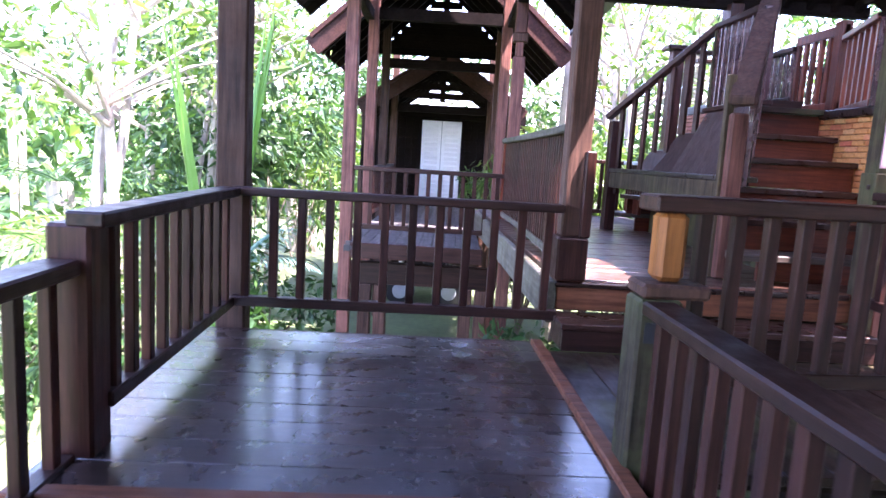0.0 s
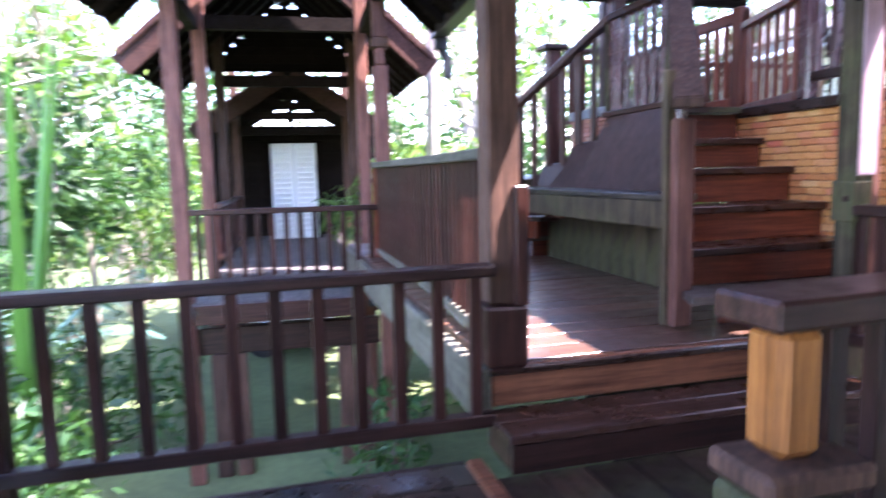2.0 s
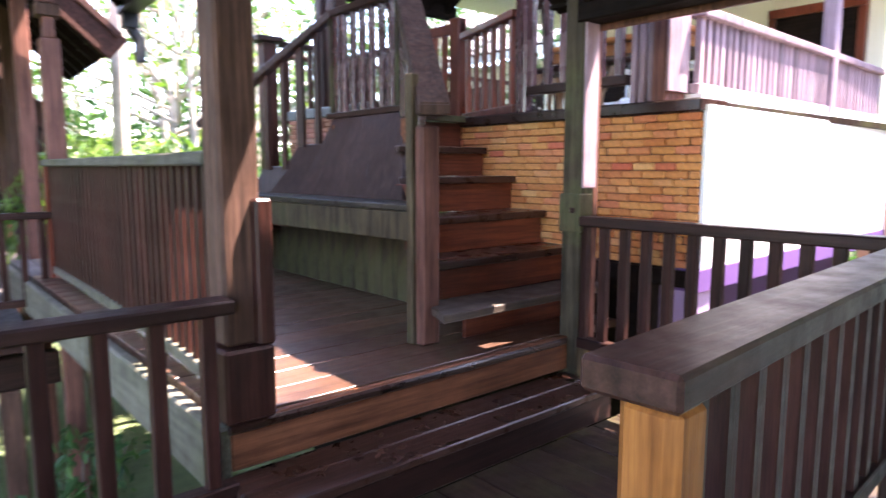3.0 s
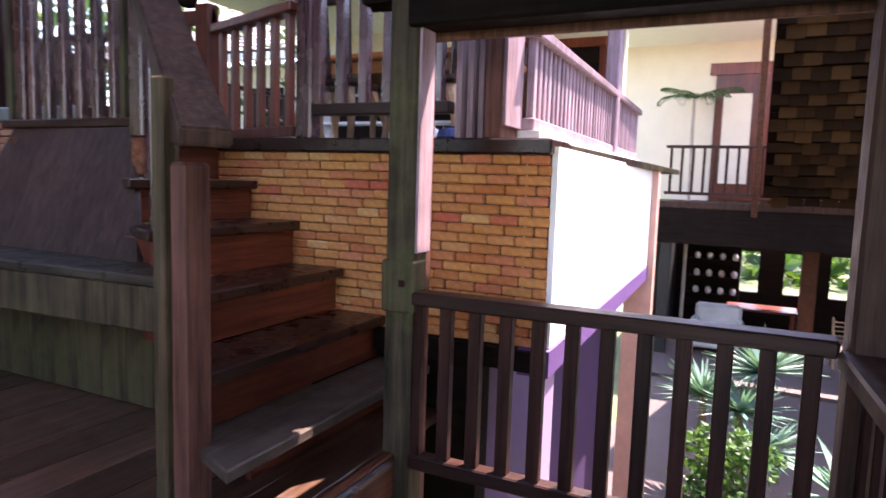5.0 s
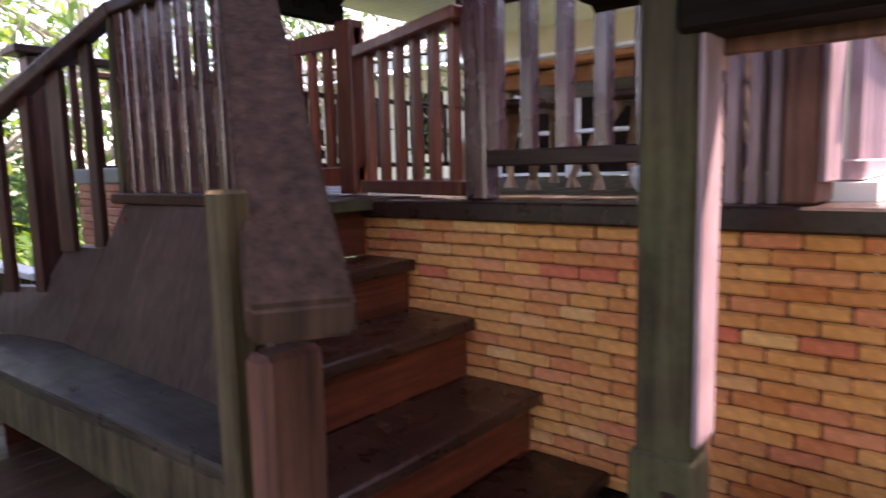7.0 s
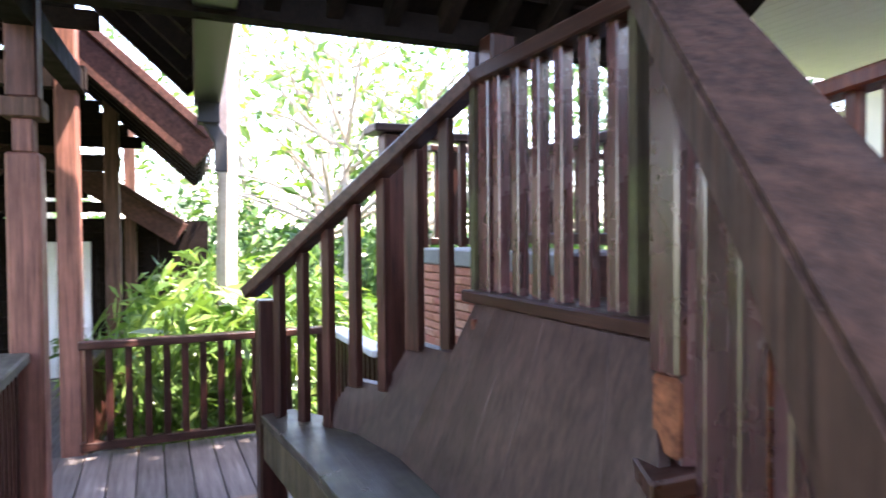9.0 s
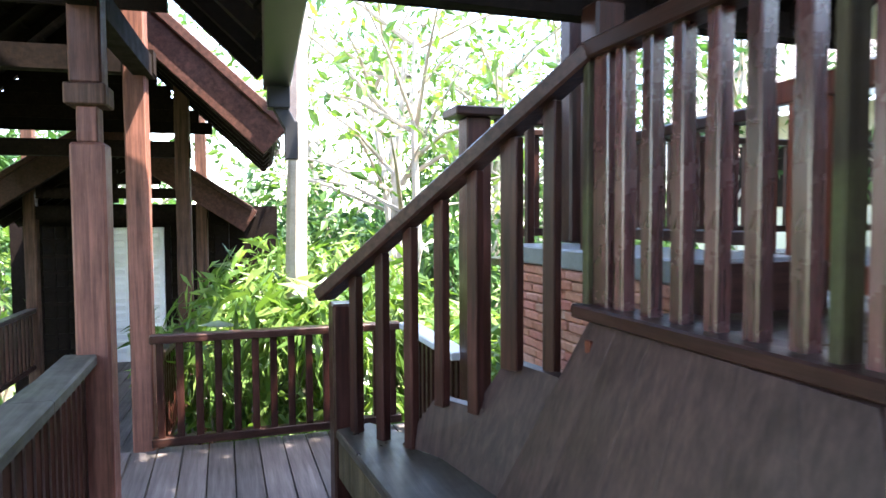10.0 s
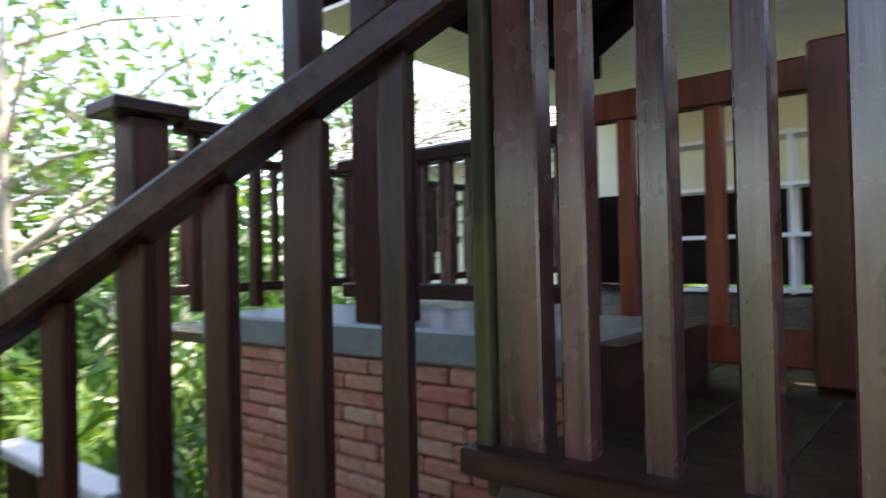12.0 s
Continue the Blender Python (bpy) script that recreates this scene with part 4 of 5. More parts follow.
# end of the gallery: dark lattice wall with a white louvred door
lw = thing("wall_lattice", (0, 14.6, 0.0), "dark carved lattice wall at the gallery end", "wall", "structure")
for x0, x1 in ((-1.3, -1.1), (-0.52, -0.445), (0.445, 0.52), (1.1, 1.3)):
    part("stud", box((x0, 14.55, 0.0), (x1, 14.65, 1.92)), ROOFWOOD, lw)
for x0, x1 in ((-1.1, -0.52), (0.52, 1.1)):
    for i in range(9):
        part("lattice_bar", box((x0, 14.58, 0.18 + i * 0.215), (x1, 14.62, 0.23 + i * 0.215), 0), ROOFWOOD, lw)
    for i in range(3):
        xx = x0 + (x1 - x0) * (i + 1) / 4
        part("lattice_bar", box((xx - 0.02, 14.585, 0.0), (xx + 0.02, 14.615, 1.92), 0), ROOFWOOD, lw)
part("lintel", box((-1.3, 14.54, 1.925), (1.3, 14.66, 2.2)), ROOFWOOD, lw)
dr = thing("door_1", (0, 14.6, 0.0), "white louvred double door", "door", "structure")
for x0, x1 in ((-0.435, -0.004), (0.004, 0.435)):
    lf = part("leaf", box((x0, 14.58, 0.01), (x1, 14.61, 1.88)), WHITE, dr)
    for i in range(17):
        part("louvre", bar((x0 + 0.07, 14.565, 0.17 + i * 0.1), (x1 - 0.07, 14.565, 0.17 + i * 0.1), 0.012, 0.075, 0, 0.5), WHITE, lf)
slab("wall_back", (-2.0, 16.2, GZ), (2.0, 16.3, 2.2), ROOFWOOD, "dark wall behind the gallery", "wall")

# the whole gallery stands slightly turned to the landing
SKEW = pose(0.055, 8.15, 0, 0, 0, -3.3) @ pose(0, -8.15, 0)
for ob in set(bpy.data.objects) - BEFORE:
    if ob.parent is None:
        ob.matrix_basis = SKEW @ ob.matrix_basis

# railings round the grey deck
railing((1.15, 9.5), (2.93, 9.5), 1.2, 0.42, 0.375, 14, "dark railing at the end of the grey deck", mats=(RAIL, RAIL_X))
railing((2.98, 8.25), (2.98, 9.45), 1.2, 0.42, 0.375, 12, "dark side railing with a pale cement-grey handrail", mats=(RAIL, CEMENT), cap=(0.14, 0.05))

# ---- house across the courtyard ----
slab("floor_balcony", (14.0, -4.0, 1.10), (17.0, 4.6, 1.22), POST, "grey timber balcony floor", "floor")
railing((14.05, 2.7), (14.05, 4.5), 2.3, 1.35, 1.22, 9, "dark balcony railing across the courtyard", mats=(RAIL, RAIL_Y), size=(0.05, 0.05))
slab("wall_house", (16.0, -4.0, 1.22), (16.2, 7.0, 4.6), CREAM, "cream plastered house wall", "wall")
slab("ceiling_balcony", (13.8, 2.0, 4.6), (16.2, 7.0, 4.7), WHITE, "white balcony ceiling", "ceiling")
hd = thing("door_2", (15.95, 3.3, 1.22), "reddish wooden double door with pale glass panes", "door", "structure")
for y0, y1 in ((2.0, 2.9), (2.92, 3.82)):
    lf = part("leaf", box((15.93, y0, 1.23), (15.985, y1, 3.9)), RED, hd)
    part("pane", box((15.915, y0 + 0.17, 1.6), (15.928, y1 - 0.17, 3.5), 0), CREAM, lf, "pale curtained pane")
part("frame", box((15.94, 2.1, 3.905), (15.99, 3.95, 4.15)), RED, hd)
tr_pts = [(13.6, -6.0, 1.35), (13.6, 2.75, 1.35), (10.8, 2.75, 4.7), (10.8, -6.0, 4.7)]
rt = roof_plane("roof_courtyard", tr_pts, "brown shingled roof slope above the courtyard room")
# lower face takes the shade-dark tile, upper face the plain one
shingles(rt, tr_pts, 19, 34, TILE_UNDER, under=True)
shingles(rt, tr_pts, 16, 40)
part("hip_rafter", bar((13.5, 1.2, 1.4), (11.2, -0.6, 4.1), 0.09, 0.14, 0), BARGE, rt)
slab("eave_gutter", (13.55, -6.0, 1.22), (13.75, 2.8, 1.33), POST, "grey weathered eave board", "beam")
part("barge_board", bar((13.65, 2.86, 1.15), (10.8, 2.86, 4.56), 0.1, 0.5), POST_RED, rt, "reddish barge board")
slab("wall_room_back", (18.0, -4.5, -2.4), (18.2, 5.2, -1.0), ROOFWOOD, "dark back wall of the open room", "wall")
slab("wall_room_top", (18.0, -4.5, 0.0), (18.2, 5.2, 1.1), ROOFWOOD, "dark wall above the room windows", "wall")
for k in range(11):
    slab("window_mullion", (18.0, -4.5 + k * 0.95, -1.0), (18.2, -3.95 + k * 0.95, 0.0), ROOFWOOD, "dark pier between the room windows", "wall")
slab("wall_room_north", (14.3, 4.6, -2.4), (18.0, 4.8, 1.1), DARKMET, "dark side wall of the open room", "wall")
for y in (4.3, 1.0):
    post("room_post", 14.05, 14.25, y, y + 0.2, -2.4, 1.1, DARKMET, "dark post of the open room")
slab("room_lintel", (14.0, -4, 0.4), (14.2, 4.6, 1.09), ROOFWOOD, "dark lintel over the open room", "beam")
slab("floor_room", (12.5, -4.5, GZ), (18, 4.6, GZ + 0.08), PAVING, "brown paved floor of the open room", "floor")
# tall wall out of view, added to cast shade over the courtyard ground
slab("wall_south_wing", (3.4, -4.2, GZ), (18.0, -4.0, 7.0), CREAM, "added unseen tall wall that shades the courtyard", "wall")
slab("paving", (3.52, -3.9, GZ + 0.002), (12.45, 4.4, GZ + 0.03), PAVING, "brown paving of the courtyard", "pavement")


def wheel(parent, x, y, z, r):
    bm = bmesh.new()
    bmesh.ops.create_cone(bm, cap_ends=True, segments=24, radius1=r, radius2=r, depth=0.18, matrix=Matrix.Translation((x, y, z)) @ Matrix.Rotation(math.pi / 2, 4, "X"))
    bmesh.ops.bevel(bm, geom=[e for e in bm.edges if len(e.link_faces) == 2 and any(len(f.verts) > 4 for f in e.link_faces)], offset=0.03, segments=2, affect="EDGES")
    w = part("wheel", bm, DARKMET, parent, "black tyre")
    bm = bmesh.new()
    bmesh.ops.create_cone(bm, cap_ends=True, segments=20, radius1=r * 0.6, radius2=r * 0.5, depth=0.2, matrix=Matrix.Translation((x, y - 0.01, z)) @ Matrix.Rotation(math.pi / 2, 4, "X"))
    part("rim", bm, CEMENT, w, "pale steel rim")


cart = thing("garden_buggy", (0.3, 13.2, GZ), "small white open buggy parked on the lawn", "vehicle")
part("body", box((-0.55, 12.9, GZ + 0.4), (0.95, 13.8, GZ + 0.72), 0.06), WHITE, cart)
part("seat", box((0.15, 12.98, GZ + 0.73), (0.6, 13.7, GZ + 0.9), 0.04), DARKMET, cart, "black padded seat")
part("seat_back", box((0.62, 12.98, GZ + 0.73), (0.72, 13.7, GZ + 1.2), 0.03), DARKMET, cart, "black padded backrest")
part("dashboard", box((-0.35, 12.98, GZ + 0.73), (-0.25, 13.7, GZ + 1.0), 0.03), WHITE, cart)
for xx in (-0.3, 0.68):
    for yy in (12.92, 13.78):
        wheel(cart, xx, yy, GZ + 0.3, 0.3)

# furniture in the open ground-floor room
sofa = thing("sofa", (14.9, 3.4, GZ + 0.08), "grey upholstered armchair in the open room", "sofa")
part("base", box((14.6, 2.95, GZ + 0.15), (15.2, 3.85, GZ + 0.5), 0.05), CEMENT, sofa)
part("backrest", box((15.1, 2.95, GZ + 0.5), (15.3, 3.85, GZ + 1.0), 0.06), CEMENT, sofa)
for y in (2.9, 3.75):
    part("armrest", box((14.6, y, GZ + 0.48), (15.15, y + 0.16, GZ + 0.72), 0.04), CEMENT, sofa)
for x in (14.66, 15.12):
    for y in (3.0, 3.76):
        part("leg", box((x, y, GZ + 0.081), (x + 0.06, y + 0.06, GZ + 0.152), 0.004), RAIL, sofa)
rc = thing("rattan_chair", (14.6, 1.1, GZ + 0.08), "honey-coloured rattan lounge chair", "chair")
for y in (0.85, 1.35):
    part("side_frame", bar((14.4, y, GZ + 0.1), (14.95, y, GZ + 1.0), 0.04, 0.04), PALE, rc)
    part("front_leg", bar((14.85, y, GZ + 0.1), (14.4, y, GZ + 0.6), 0.04, 0.04), PALE, rc)
for i in range(9):
    k = i / 8
    part("slat", bar((14.5 + 0.42 * k, 0.85, GZ + 0.3 + 0.62 * k), (14.5 + 0.42 * k, 1.35, GZ + 0.3 + 0.62 * k), 0.03, 0.02, 0.004), PALE, rc)
for y in (0.75, 1.75):
    post("room_column", 16.0, 16.3, y - 0.15, y + 0.15, GZ + 0.08, 0.45, BEAM, "orange brown wooden column in the room")
cb = thing("display_cabinet", (17.6, 3.6, GZ + 0.08), "dark open cabinet with pale crockery", "cabinet")
part("body", box((17.7, 3.1, GZ + 0.085), (17.95, 4.3, 0.9), 0.01), ROOFWOOD, cb)
for i in range(5):
    sb = part("shelf", box((17.4, 3.12, GZ + 0.4 + i * 0.42), (17.698, 4.28, GZ + 0.43 + i * 0.42), 0.003), ROOFWOOD, cb)
for i in range(12):
    jar(17.52, 3.22 + (i % 4) * 0.28, GZ + 0.431 + (i // 4 + 1) * 0.42, 0.07, 0.16, WHITE, "small white crockery jar on the cabinet shelf")
tb = thing("long_table", (16.2, 2.6, GZ + 0.08), "dark long table in the open room", "table")
part("tabletop", box((15.9, 1.9, GZ + 0.78), (16.7, 3.3, GZ + 0.83), 0.01), RED, tb)
for x in (15.98, 16.6):
    for y in (1.98, 3.2):
        part("leg", box((x - 0.03, y - 0.03, GZ + 0.081), (x + 0.03, y + 0.03, GZ + 0.779), 0.004), RED, tb)


# neighbour's tiled roof seen past the veranda
nh = thing("neighbour_house", (14, 15, GZ), "cream neighbour house with a pale tiled roof", "house")
part("wall", box((14.0, 11.0, GZ), (14.2, 20.0, 4.3), 0), CREAM, nh)
part("fascia", box((12.9, 11.0, 4.2), (13.0, 20.0, 4.38), 0), WHITE, nh, "white eave board")
npts = [(12.9, 11.0, 4.38), (12.9, 20.0, 4.38), (17.0, 20.0, 7.2), (17.0, 11.0, 7.2)]
roof_plane("", npts, "", parent=nh)
shingles(nh, npts, 22, 45, LIGHT_TILE)
for i in range(4):
    w = part("window", box((13.95, 12.0 + i * 1.9, 2.2), (13.995, 13.1 + i * 1.9, 3.7)), ROOFWOOD, nh, "dark window")
railing((9.3, 9.4), (3.8, 9.4), 2.7, 1.85, 1.735, 34, "dark railing along the far side of the upper floor", mats=(RAIL, RAIL_X))

# ---- plants ----
AGAVES = ((8.2, 2.59, -0.45, 100, 0.6, 0.05, "blue green spiky rosette plant"), (7.8, 2.56, -1.2, 80, 0.55, 0.05, "low blue green spiky rosette plant"), (8.2, 3.17, -0.8, 80, 0.52, 0.05, "blue green spiky rosette beside the others"), (7.8, 2.78, -0.8, 80, 0.52, 0.05, "blue green spiky rosette in the middle"), (7.2, 1.85, -1.3, 26, 0.7, 0.11, "pale blue broad-leaved agave"))

def leaves(name, centres, spread, count, size, material, parent, aspect=0.35, droop=0.0, seed=1, squash=0.8):
    """Many folded leaves round the given centres, joined as one part."""
    rng = np.random.default_rng(seed)
    centres = np.asarray(centres, float)
    idx = rng.integers(0, len(centres), count)
    d = rng.normal(size=(count, 3))
    d /= np.linalg.norm(d, axis=1, keepdims=True)
    r = spread * rng.random((count, 1)) ** 0.45
    d2 = d * r
    d2[:, 2] *= squash
    c = centres[idx] + d2
    ax = d * 0.7 + rng.normal(size=(count, 3)) * 0.6
    ax[:, 2] -= droop
    ax /= np.linalg.norm(ax, axis=1, keepdims=True)
    side = np.cross(ax, rng.normal(size=(count, 3)))
    side /= np.linalg.norm(side, axis=1, keepdims=True) + 1e-9
    nrm = np.cross(ax, side)
    L = size * (0.35 + 1.3 * rng.random((count, 1)) ** 1.5)
    W = L * aspect * 0.5
    base, tip = c - ax * L * 0.5, c + ax * L * 0.5 - np.array([0, 0, 1]) * L * droop * 0.3
    mid = c + nrm * L * 0.06
    vs = np.stack([base, mid + side * W, tip, mid - side * W], axis=1).reshape(-1, 3)
    fs = np.arange(count * 4).reshape(-1, 4)
    me = bpy.data.meshes.new(name)
    me.from_pydata(vs.tolist(), [], [(f[0], f[1], f[2], f[3]) for f in fs.tolist()])
    me.update()
    ob = part(name, me, material, parent)
    return tagged(ob, kind="stuff")


def limb(bm, pts, r0, r1, sides=7):
    """A tapered round limb along pts."""
    rings = []
    n = len(pts)
    for i, p in enumerate(pts):
        p = Vector(p)
        t = (Vector(pts[min(i + 1, n - 1)]) - Vector(pts[max(i - 1, 0)])).normalized()
        u = t.orthogonal().normalized()
        w = t.cross(u)
        r = r0 + (r1 - r0) * i / (n - 1)
        rings.append([bm.verts.new(p + (u * math.cos(a) + w * math.sin(a)) * r * random.uniform(0.9, 1.1)) for a in [2 * math.pi * k / sides for k in range(sides)]])
    for a, b in zip(rings, rings[1:]):
        for k in range(sides):
            bm.faces.new((a[k], a[(k + 1) % sides], b[(k + 1) % sides], b[k]))
    return bm


def tree(x, y, height, radius, label, bark=None, leaf=None, lean=(0, 0), n=2500, leaf_size=0.2, r=0.12, seed=1, crown_from=0.45, stems=1):
    random.seed(seed)
    e = thing("tree", (x, y, GZ), label, "tree")
    centres = []
    bm = bmesh.new()
    for s in range(stems):
        top = Vector((x + lean[0] + random.uniform(-0.6, 0.6) * s, y + lean[1] + random.uniform(-0.6, 0.6) * s, GZ + height * 0.8))
        base = Vector((x + 0.25 * s, y + 0.1 * s, GZ))
        pts = [base.lerp(top, k) + Vector((random.uniform(-0.12, 0.12), random.uniform(-0.12, 0.12), 0)) * (k > 0) for k in (0, 0.25, 0.5, 0.75, 1)]
        limb(bm, pts, r, r * 0.35)
        centres.append(top)
        for i in range(9):
            k = random.uniform(crown_from, 1.0)
            p = base.lerp(top, k)
            a = random.uniform(0, 2 * math.pi)
            q = p + Vector((math.cos(a), math.sin(a), random.uniform(0.25, 0.9))) * radius * random.uniform(0.55, 1.0)
            limb(bm, [p, p.lerp(q, 0.5) + Vector((0, 0, 0.12)), q], r * 0.4, r * 0.1, 5)
            centres += [q, p.lerp(q, 0.65)]
    part("trunk", bm, bark or BARK, e)
    leaves("crown", centres, radius * 0.42, n, leaf_size, leaf or LEAF, e, 0.4, 0.2, seed)
    return e


def frond(bm, base, direction, length, lift, width, pairs=16, droop=0.5):
    """A feathered palm frond: a bent rib with leaflets on both sides."""
    d = Vector((math.cos(direction), math.sin(direction), 0))
    side = Vector((-d.y, d.x, 0))
    prev = None
    for i in range(pairs + 1):
        k = i / pairs
        p = Vector(base) + d * length * k * (1 - 0.25 * k) + Vector((0, 0, lift * k - droop * length * k * k))
        if prev is not None:
            w = Vector((0, 0, 0.012 * (1.2 - k)))
            vs = [bm.verts.new(q) for q in (prev - w, p - w, p + w, prev + w)]
            bm.faces.new(vs)
        prev = p
        if i < 1:
            continue
        ll = width * math.sin(math.pi * min(1, 0.15 + 0.85 * k)) + 0.05
        for s in (-1, 1):
            tip = p + side * s * ll + d * ll * 0.5 - Vector((0, 0, ll * 0.35))
            h = d * 0.022
            m = p.lerp(tip, 0.5) + Vector((0, 0, 0.04))
            bm.faces.new([bm.verts.new(q) for q in (p - h, m - h * 0.9, tip, m + h * 0.9)])
    return bm


def palm(x, y, trunk_h, n, length, label, seed=1, lift=1.0, leaf=None, r=0.1, name="palm"):
    random.seed(seed)
    e = thing(name, (x, y, GZ), label, "palm")
    if trunk_h > 0.2:
        part("trunk", limb(bmesh.new(), [(x, y, GZ), (x + 0.05, y, GZ + trunk_h * 0.5), (x, y + 0.03, GZ + trunk_h)], r, r * 0.75, 9), BARK, e)
    for i in range(n):
        a = 2 * math.pi * i / n + random.uniform(-0.3, 0.3)
        part("frond", frond(bmesh.new(), (x, y, GZ + trunk_h), a, length * random.uniform(0.8, 1.15), lift * random.uniform(0.5, 1.5), length * 0.2, 18), leaf or LEAF, e)
    return e


def blades(name, x, y, z, n, length, width, label, category, material, seed=1, spread=0.4, droop=0.25):
    """A rosette of long strap leaves."""
    random.seed(seed)
    e = thing(name, (x, y, z), label, category)
    for i in range(n):
        a = 2 * math.pi * i / n * 2.4 + random.uniform(-0.3, 0.3)
        t = spread * random.uniform(0.3, 1.0)
        L = length * random.uniform(0.7, 1.05)
        d = Vector((math.cos(a) * math.sin(t), math.sin(a) * math.sin(t), math.cos(t)))
        side = Vector((-math.sin(a), math.cos(a), 0))
        bm = bmesh.new()
        prev = None
        for j in range(6):
            k = j / 5
            p = Vector((x, y, z)) + d * L * k + Vector((d.x, d.y, -0.6)) * droop * L * k * k
            w = side * width * 0.5 * (1 - k ** 2.2) * (0.6 + 0.4 * min(1, k * 4)) + side * 0.001
            nrm = side.cross(d) * width * 0.12
            row = [bm.verts.new(p - w), bm.verts.new(p + nrm), bm.verts.new(p + w)]
            if prev:
                for q in (0, 1):
                    bm.faces.new((prev[q], prev[q + 1], row[q + 1], row[q]))
            prev = row
        part("leaf", bm, material, e)
    return e


# tall strap leaves beside the landing, palms and shrubs to the west
blades("strap_leaf_plant", -2.45, 8.0, -1.75, 10, 4.9, 0.17, "tall plant with long bright green strap leaves", "plant", STRAP, 3, 0.2, 0.04)
palm(15.0, 4.12, 5.2, 9, 1.1, "slim potted palm rising past the balcony", 31, 0.5, r=0.04)
palm(-4.2, 9.0, 1.6, 9, 2.4, "palm with drooping feathered fronds", 4, 1.2)
palm(-6.2, 11.5, 2.2, 10, 2.8, "palm with a rough trunk and feathered fronds", 5, 1.3, r=0.28)
palm(-3.0, 11.0, 1.0, 8, 2.2, "young palm with blue green fronds", 6, 1.2, LEAF_BLUE)
palm(-4.6, 6.6, 1.9, 11, 2.3, "palm with wide drooping feathered fronds", 14, 0.9, LEAF_LIGHT)
palm(-7.5, 6.5, 1.2, 9, 2.6, "palm with drooping feathered fronds", 7, 1.2)
palm(-3.2, 14.0, 2.6, 9, 2.6, "tall thin palm behind the shrubs", 8, 1.2, r=0.07)


def shrub(x, y, z, rad, n, size, label, material, seed, aspect=0.4, droop=0.3, name="shrub"):
    random.seed(seed)
    e = thing(name, (x, y, GZ), label, "shrub")
    cs = []
    for i in range(7):
        q = Vector((x, y, z)) + Vector((random.uniform(-1, 1), random.uniform(-1, 1), random.uniform(-0.7, 0.9))) * rad * 0.75
        part("stem", limb(bmesh.new(), [(x, y, GZ), Vector((x, y, GZ)).lerp(q, 0.5), q], 0.02, 0.008, 5), BARK_DARK, e)
        cs.append(q)
    leaves("foliage", cs, rad * 0.6, n, size, material, e, aspect, droop, seed)
    return e


for i, (x, y, z, r, n, s) in enumerate(((-2.6, 7.2, -1.1, 0.9, 900, 0.16), (-3.6, 8.6, -1.2, 1.0, 900, 0.16), (-2.2, 9.6, -1.2, 0.9, 900, 0.15), (-4.6, 6.8, -1.3, 1.0, 900, 0.18), (-5.5, 9.0, -0.9, 1.3, 1100, 0.18), (-3.9, 12.6, -0.6, 1.4, 1300, 0.2), (-6.5, 14.5, -0.2, 1.7, 1500, 0.22), (-3.0, 16.5, 0.2, 1.9, 1800, 0.22), (-8.5, 10.0, -0.4, 1.6, 1400, 0.22), (0.9, 7.3, -1.4, 0.6, 500, 0.12), (-6.0, 4.0, -1.0, 1.2, 900, 0.2), (-2.0, 6.0, -1.5, 0.5, 400, 0.12))):
    shrub(x, y, z, r, n, s, "dense green shrub with mixed leaves", (LEAF, LEAF_LIGHT)[i % 3 == 1], 20 + i)

for i, (x, y, z, r, n) in enumerate(((-3.4, 13.4, 1.6, 1.7, 2200), (-4.6, 16.5, 2.4, 2.2, 2600), (-2.6, 19.5, 2.6, 2.2, 2600), (-6.8, 19.5, 2.6, 2.6, 2600), (2.6, 18.8, 1.4, 2.2, 2600), (5.6, 16.6, 0.4, 1.8, 2000), (8.5, 14.5, 0.8, 2.0, 2400), (7.5, 19.5, 1.6, 2.4, 2600))):
    shrub(x, y, z, r, n, 0.26, "tall dense dark green thicket", LEAF, 120 + i, 0.35, 0.35)

# bamboo-like thicket beside the grey deck
for i, (x, y, z, r) in enumerate(((1.75, 10.75, 0.55, 0.9), (2.5, 10.5, 0.35, 0.9), (3.3, 10.6, 0.2, 1.0), (2.0, 11.9, 1.0, 1.1), (3.2, 12.0, 0.7, 1.2), (4.4, 11.6, 0.3, 1.2), (4.4, 10.0, -0.3, 1.0), (5.8, 12.2, 0.2, 1.4), (5.2, 9.2, -0.3, 1.1))):
    shrub(x, y, z, r, 1900, 0.3, "bright bamboo thicket with long narrow leaves", LEAF if i > 5 else LEAF_LIGHT, 40 + i, 0.17, 0.55, "bamboo")

# trees
for i, (x, y, h, r, st, lf, n) in enumerate(((6.5, 17, 9, 3.0, 3, LEAF_LIGHT, 3500), (9.5, 20, 11, 3.5, 2, LEAF, 3500), (4.5, 22, 10, 3.2, 2, LEAF_LIGHT, 3000), (12, 16, 9, 3.0, 2, LEAF, 3000), (-3.5, 19, 9, 3.0, 3, LEAF, 3500), (-7, 17, 9, 3.2, 2, LEAF_LIGHT, 3000), (-10, 13, 9, 3.4, 2, LEAF, 3000), (-12, 20, 11, 4, 2, LEAF_LIGHT, 3500), (-1, 25, 11, 4, 2, LEAF, 3500), (-10, 7, 8, 3, 2, LEAF_LIGHT, 2500), (-14, 4, 9, 3.4, 2, LEAF, 2500), (15, 12, 9, 3.5, 2, LEAF, 2500))):
    tree(x, y, h, r, "slender pale-barked garden tree with light foliage", None, lf, (random.uniform(-1, 1), random.uniform(-1, 1)), int(n * 0.6), 0.24, 0.13, 60 + i, 0.4, st)

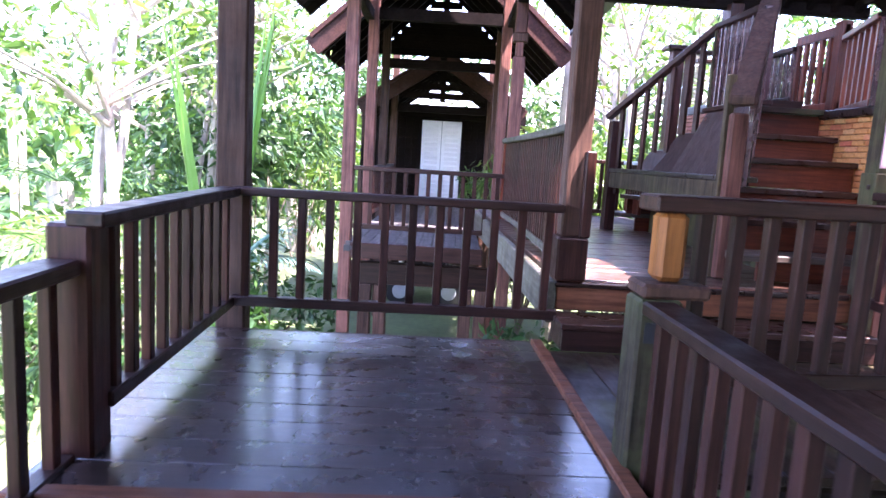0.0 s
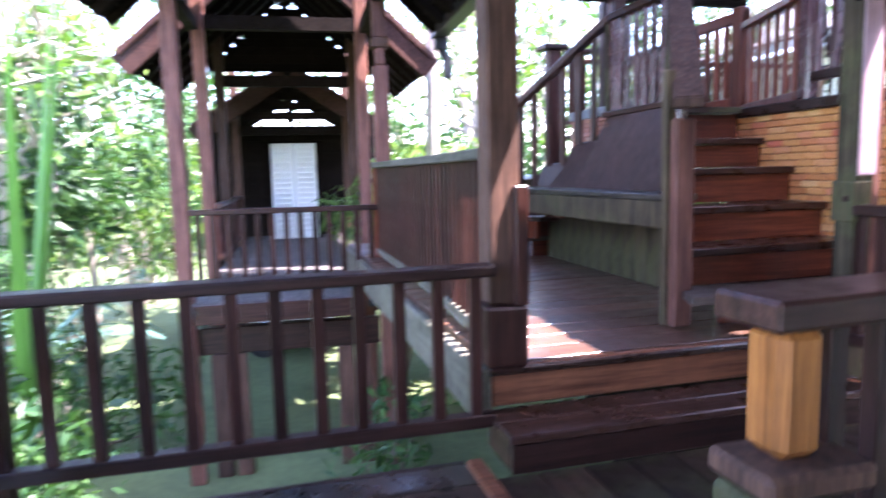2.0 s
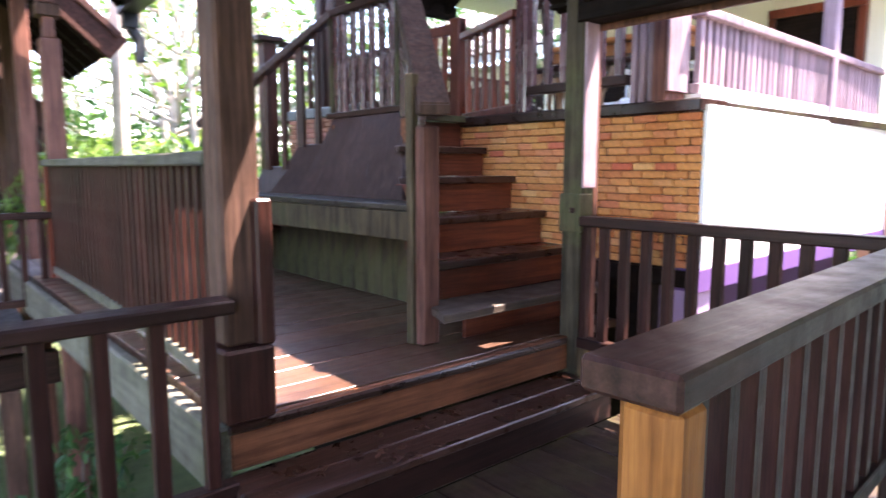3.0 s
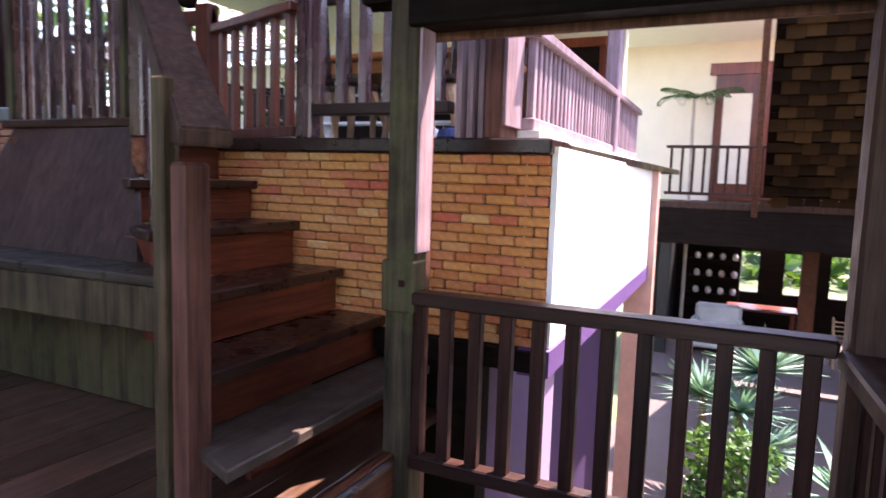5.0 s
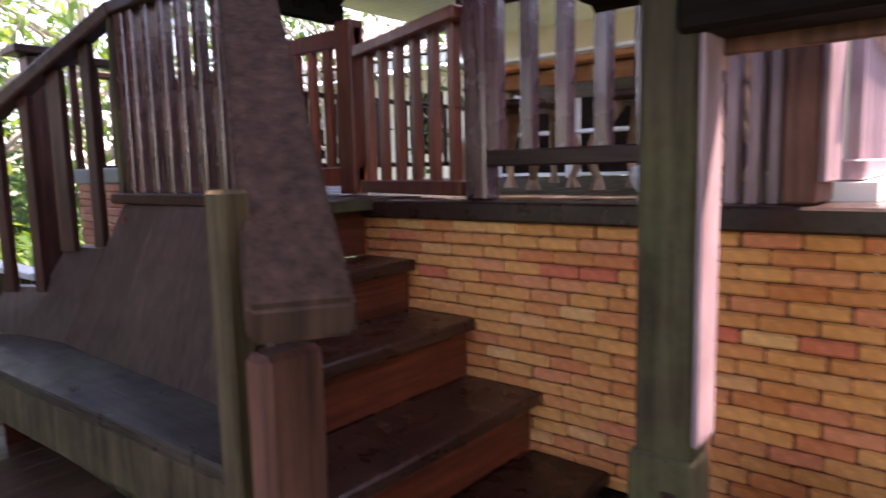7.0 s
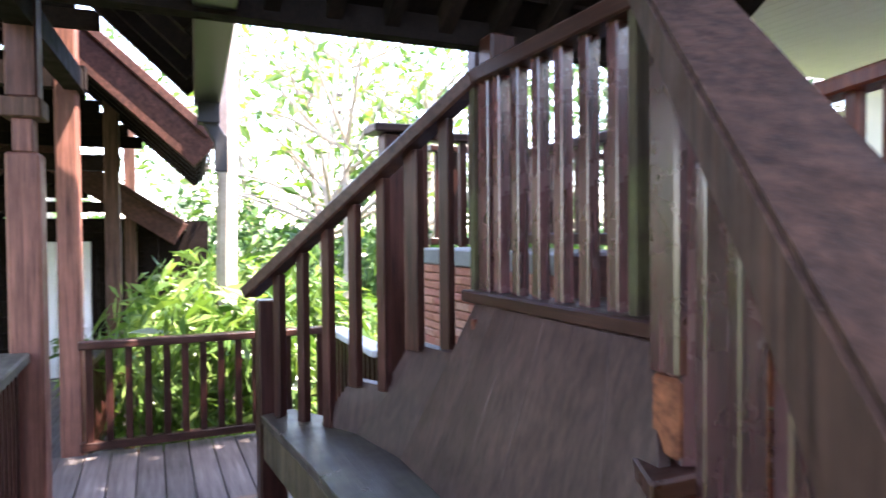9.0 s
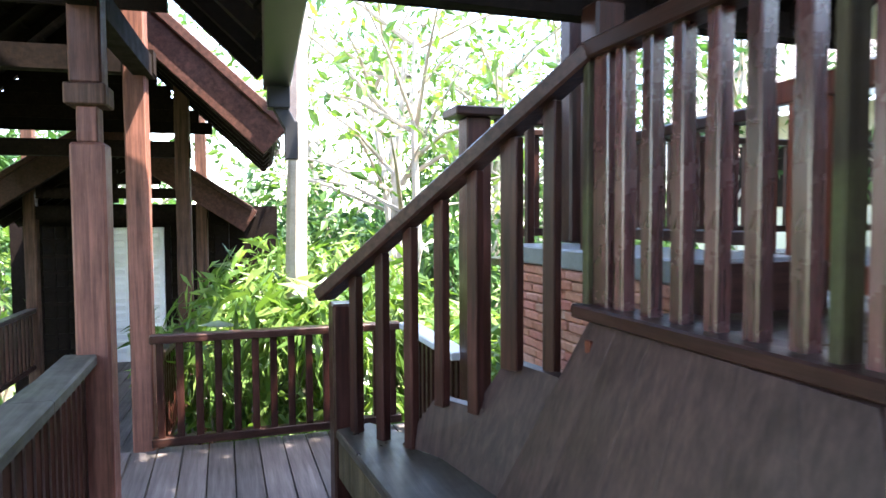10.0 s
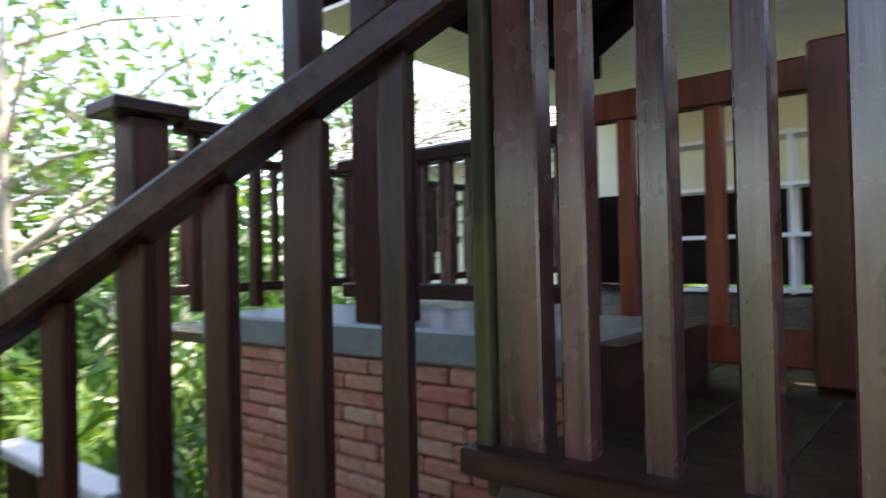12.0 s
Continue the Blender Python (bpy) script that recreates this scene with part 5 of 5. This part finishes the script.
# bare-stemmed pale trees that fork low
for x, y, h, sd, st in ((3.9, 14.2, 8.5, 301, 4), (-4.4, 12.4, 7.5, 302, 3), (-5.0, 9.6, 7.5, 303, 3)):
    tree(x, y, h, 2.3, "pale forked tree with thin foliage", BARK, LEAF_LIGHT, (0.6, 0.4), 1100, 0.2, 0.11, sd, 0.5, st)

# old tree; limb and crown over the house roof are unseen, added for shade
old = thing("tree", (2.3, 10.8, GZ), "pale-trunked tree with an added unseen crown that shades the grey deck", "tree")
bm = limb(bmesh.new(), [(2.3, 10.8, GZ), (2.32, 10.8, 0.4), (2.28, 10.79, 1.6), (2.31, 10.79, 2.8), (2.34, 10.75, 4.6), (2.6, 10.0, 6.2), (3.6, 9.1, 6.8), (4.5, 7.8, 7.2)], 0.12, 0.05, 10)
cs = [(random.uniform(3.2, 5.8), random.uniform(6.0, 7.6), random.uniform(6.6, 7.8)) for k in range(26)]
for q in cs[::2]:
    limb(bm, [(3.6, 9.1, 6.8), Vector((4.2, 8.3, 7.0)).lerp(Vector(q), 0.4), q], 0.04, 0.01, 5)
part("trunk", bm, BARK, old)
# added crown, out of view above the roof, keeps sun off the deck
leaves("crown", cs, 0.8, 4200, 0.32, LEAF, old, 0.4, 0.2, 77)

# far woods
rng = np.random.default_rng(9)
woods = thing("far_woods", (0, 35, GZ), "dense green woods round the garden", "woods", "stuff")
cs = []
for k in range(420):
    a = rng.uniform(-2.2, 1.9)
    d = rng.uniform(26, 46)
    cs.append((math.sin(a) * d, math.cos(a) * d, GZ + rng.uniform(0, 5.0) * (0.4 + 0.6 * (d - 20) / 26)))
leaves("woods_foliage", cs, 2.4, 26000, 0.75, LEAF, woods, 0.5, 0.2, 99)
leaves("woods_light_foliage", cs[::2], 2.6, 9000, 0.7, LEAF_LIGHT, woods, 0.5, 0.2, 98)

# courtyard plants
for i, (x, y, z, n, L, w, lab) in enumerate(AGAVES):
    blades("agave", x, y, z, n, L, w, lab, "plant", LEAF_BLUE, 11 + i, 1.7 if n > 40 else 1.2, 0.1 if n > 40 else 0.25)
    stem = thing("plant_stem", (x, y, GZ + 0.03), "bare brown stem under the rosette of leaves", "plant stem")
    part("stem", limb(bmesh.new(), [(x, y, GZ + 0.03), (x + 0.02, y, (z + GZ) / 2), (x, y, z)], 0.05, 0.04, 7), BARK_DARK, stem)
shrub(6.5, 3.15, -1.2, 0.6, 2600, 0.09, "round light green bush in the courtyard", LEAF, 15, 0.6, 0.1)

# ---- bricks last ----
brick_wall("wall_brick", 3.335, 3.58, 5.60, 0.737, 1.614, "orange hand-made brick wall with dark raked joints")
brick_wall("wall_parapet", 3.095, 6.42, 7.84, 0.4, 1.768, "rosy brick parapet below the cement top", material=BRICK_ROSE)
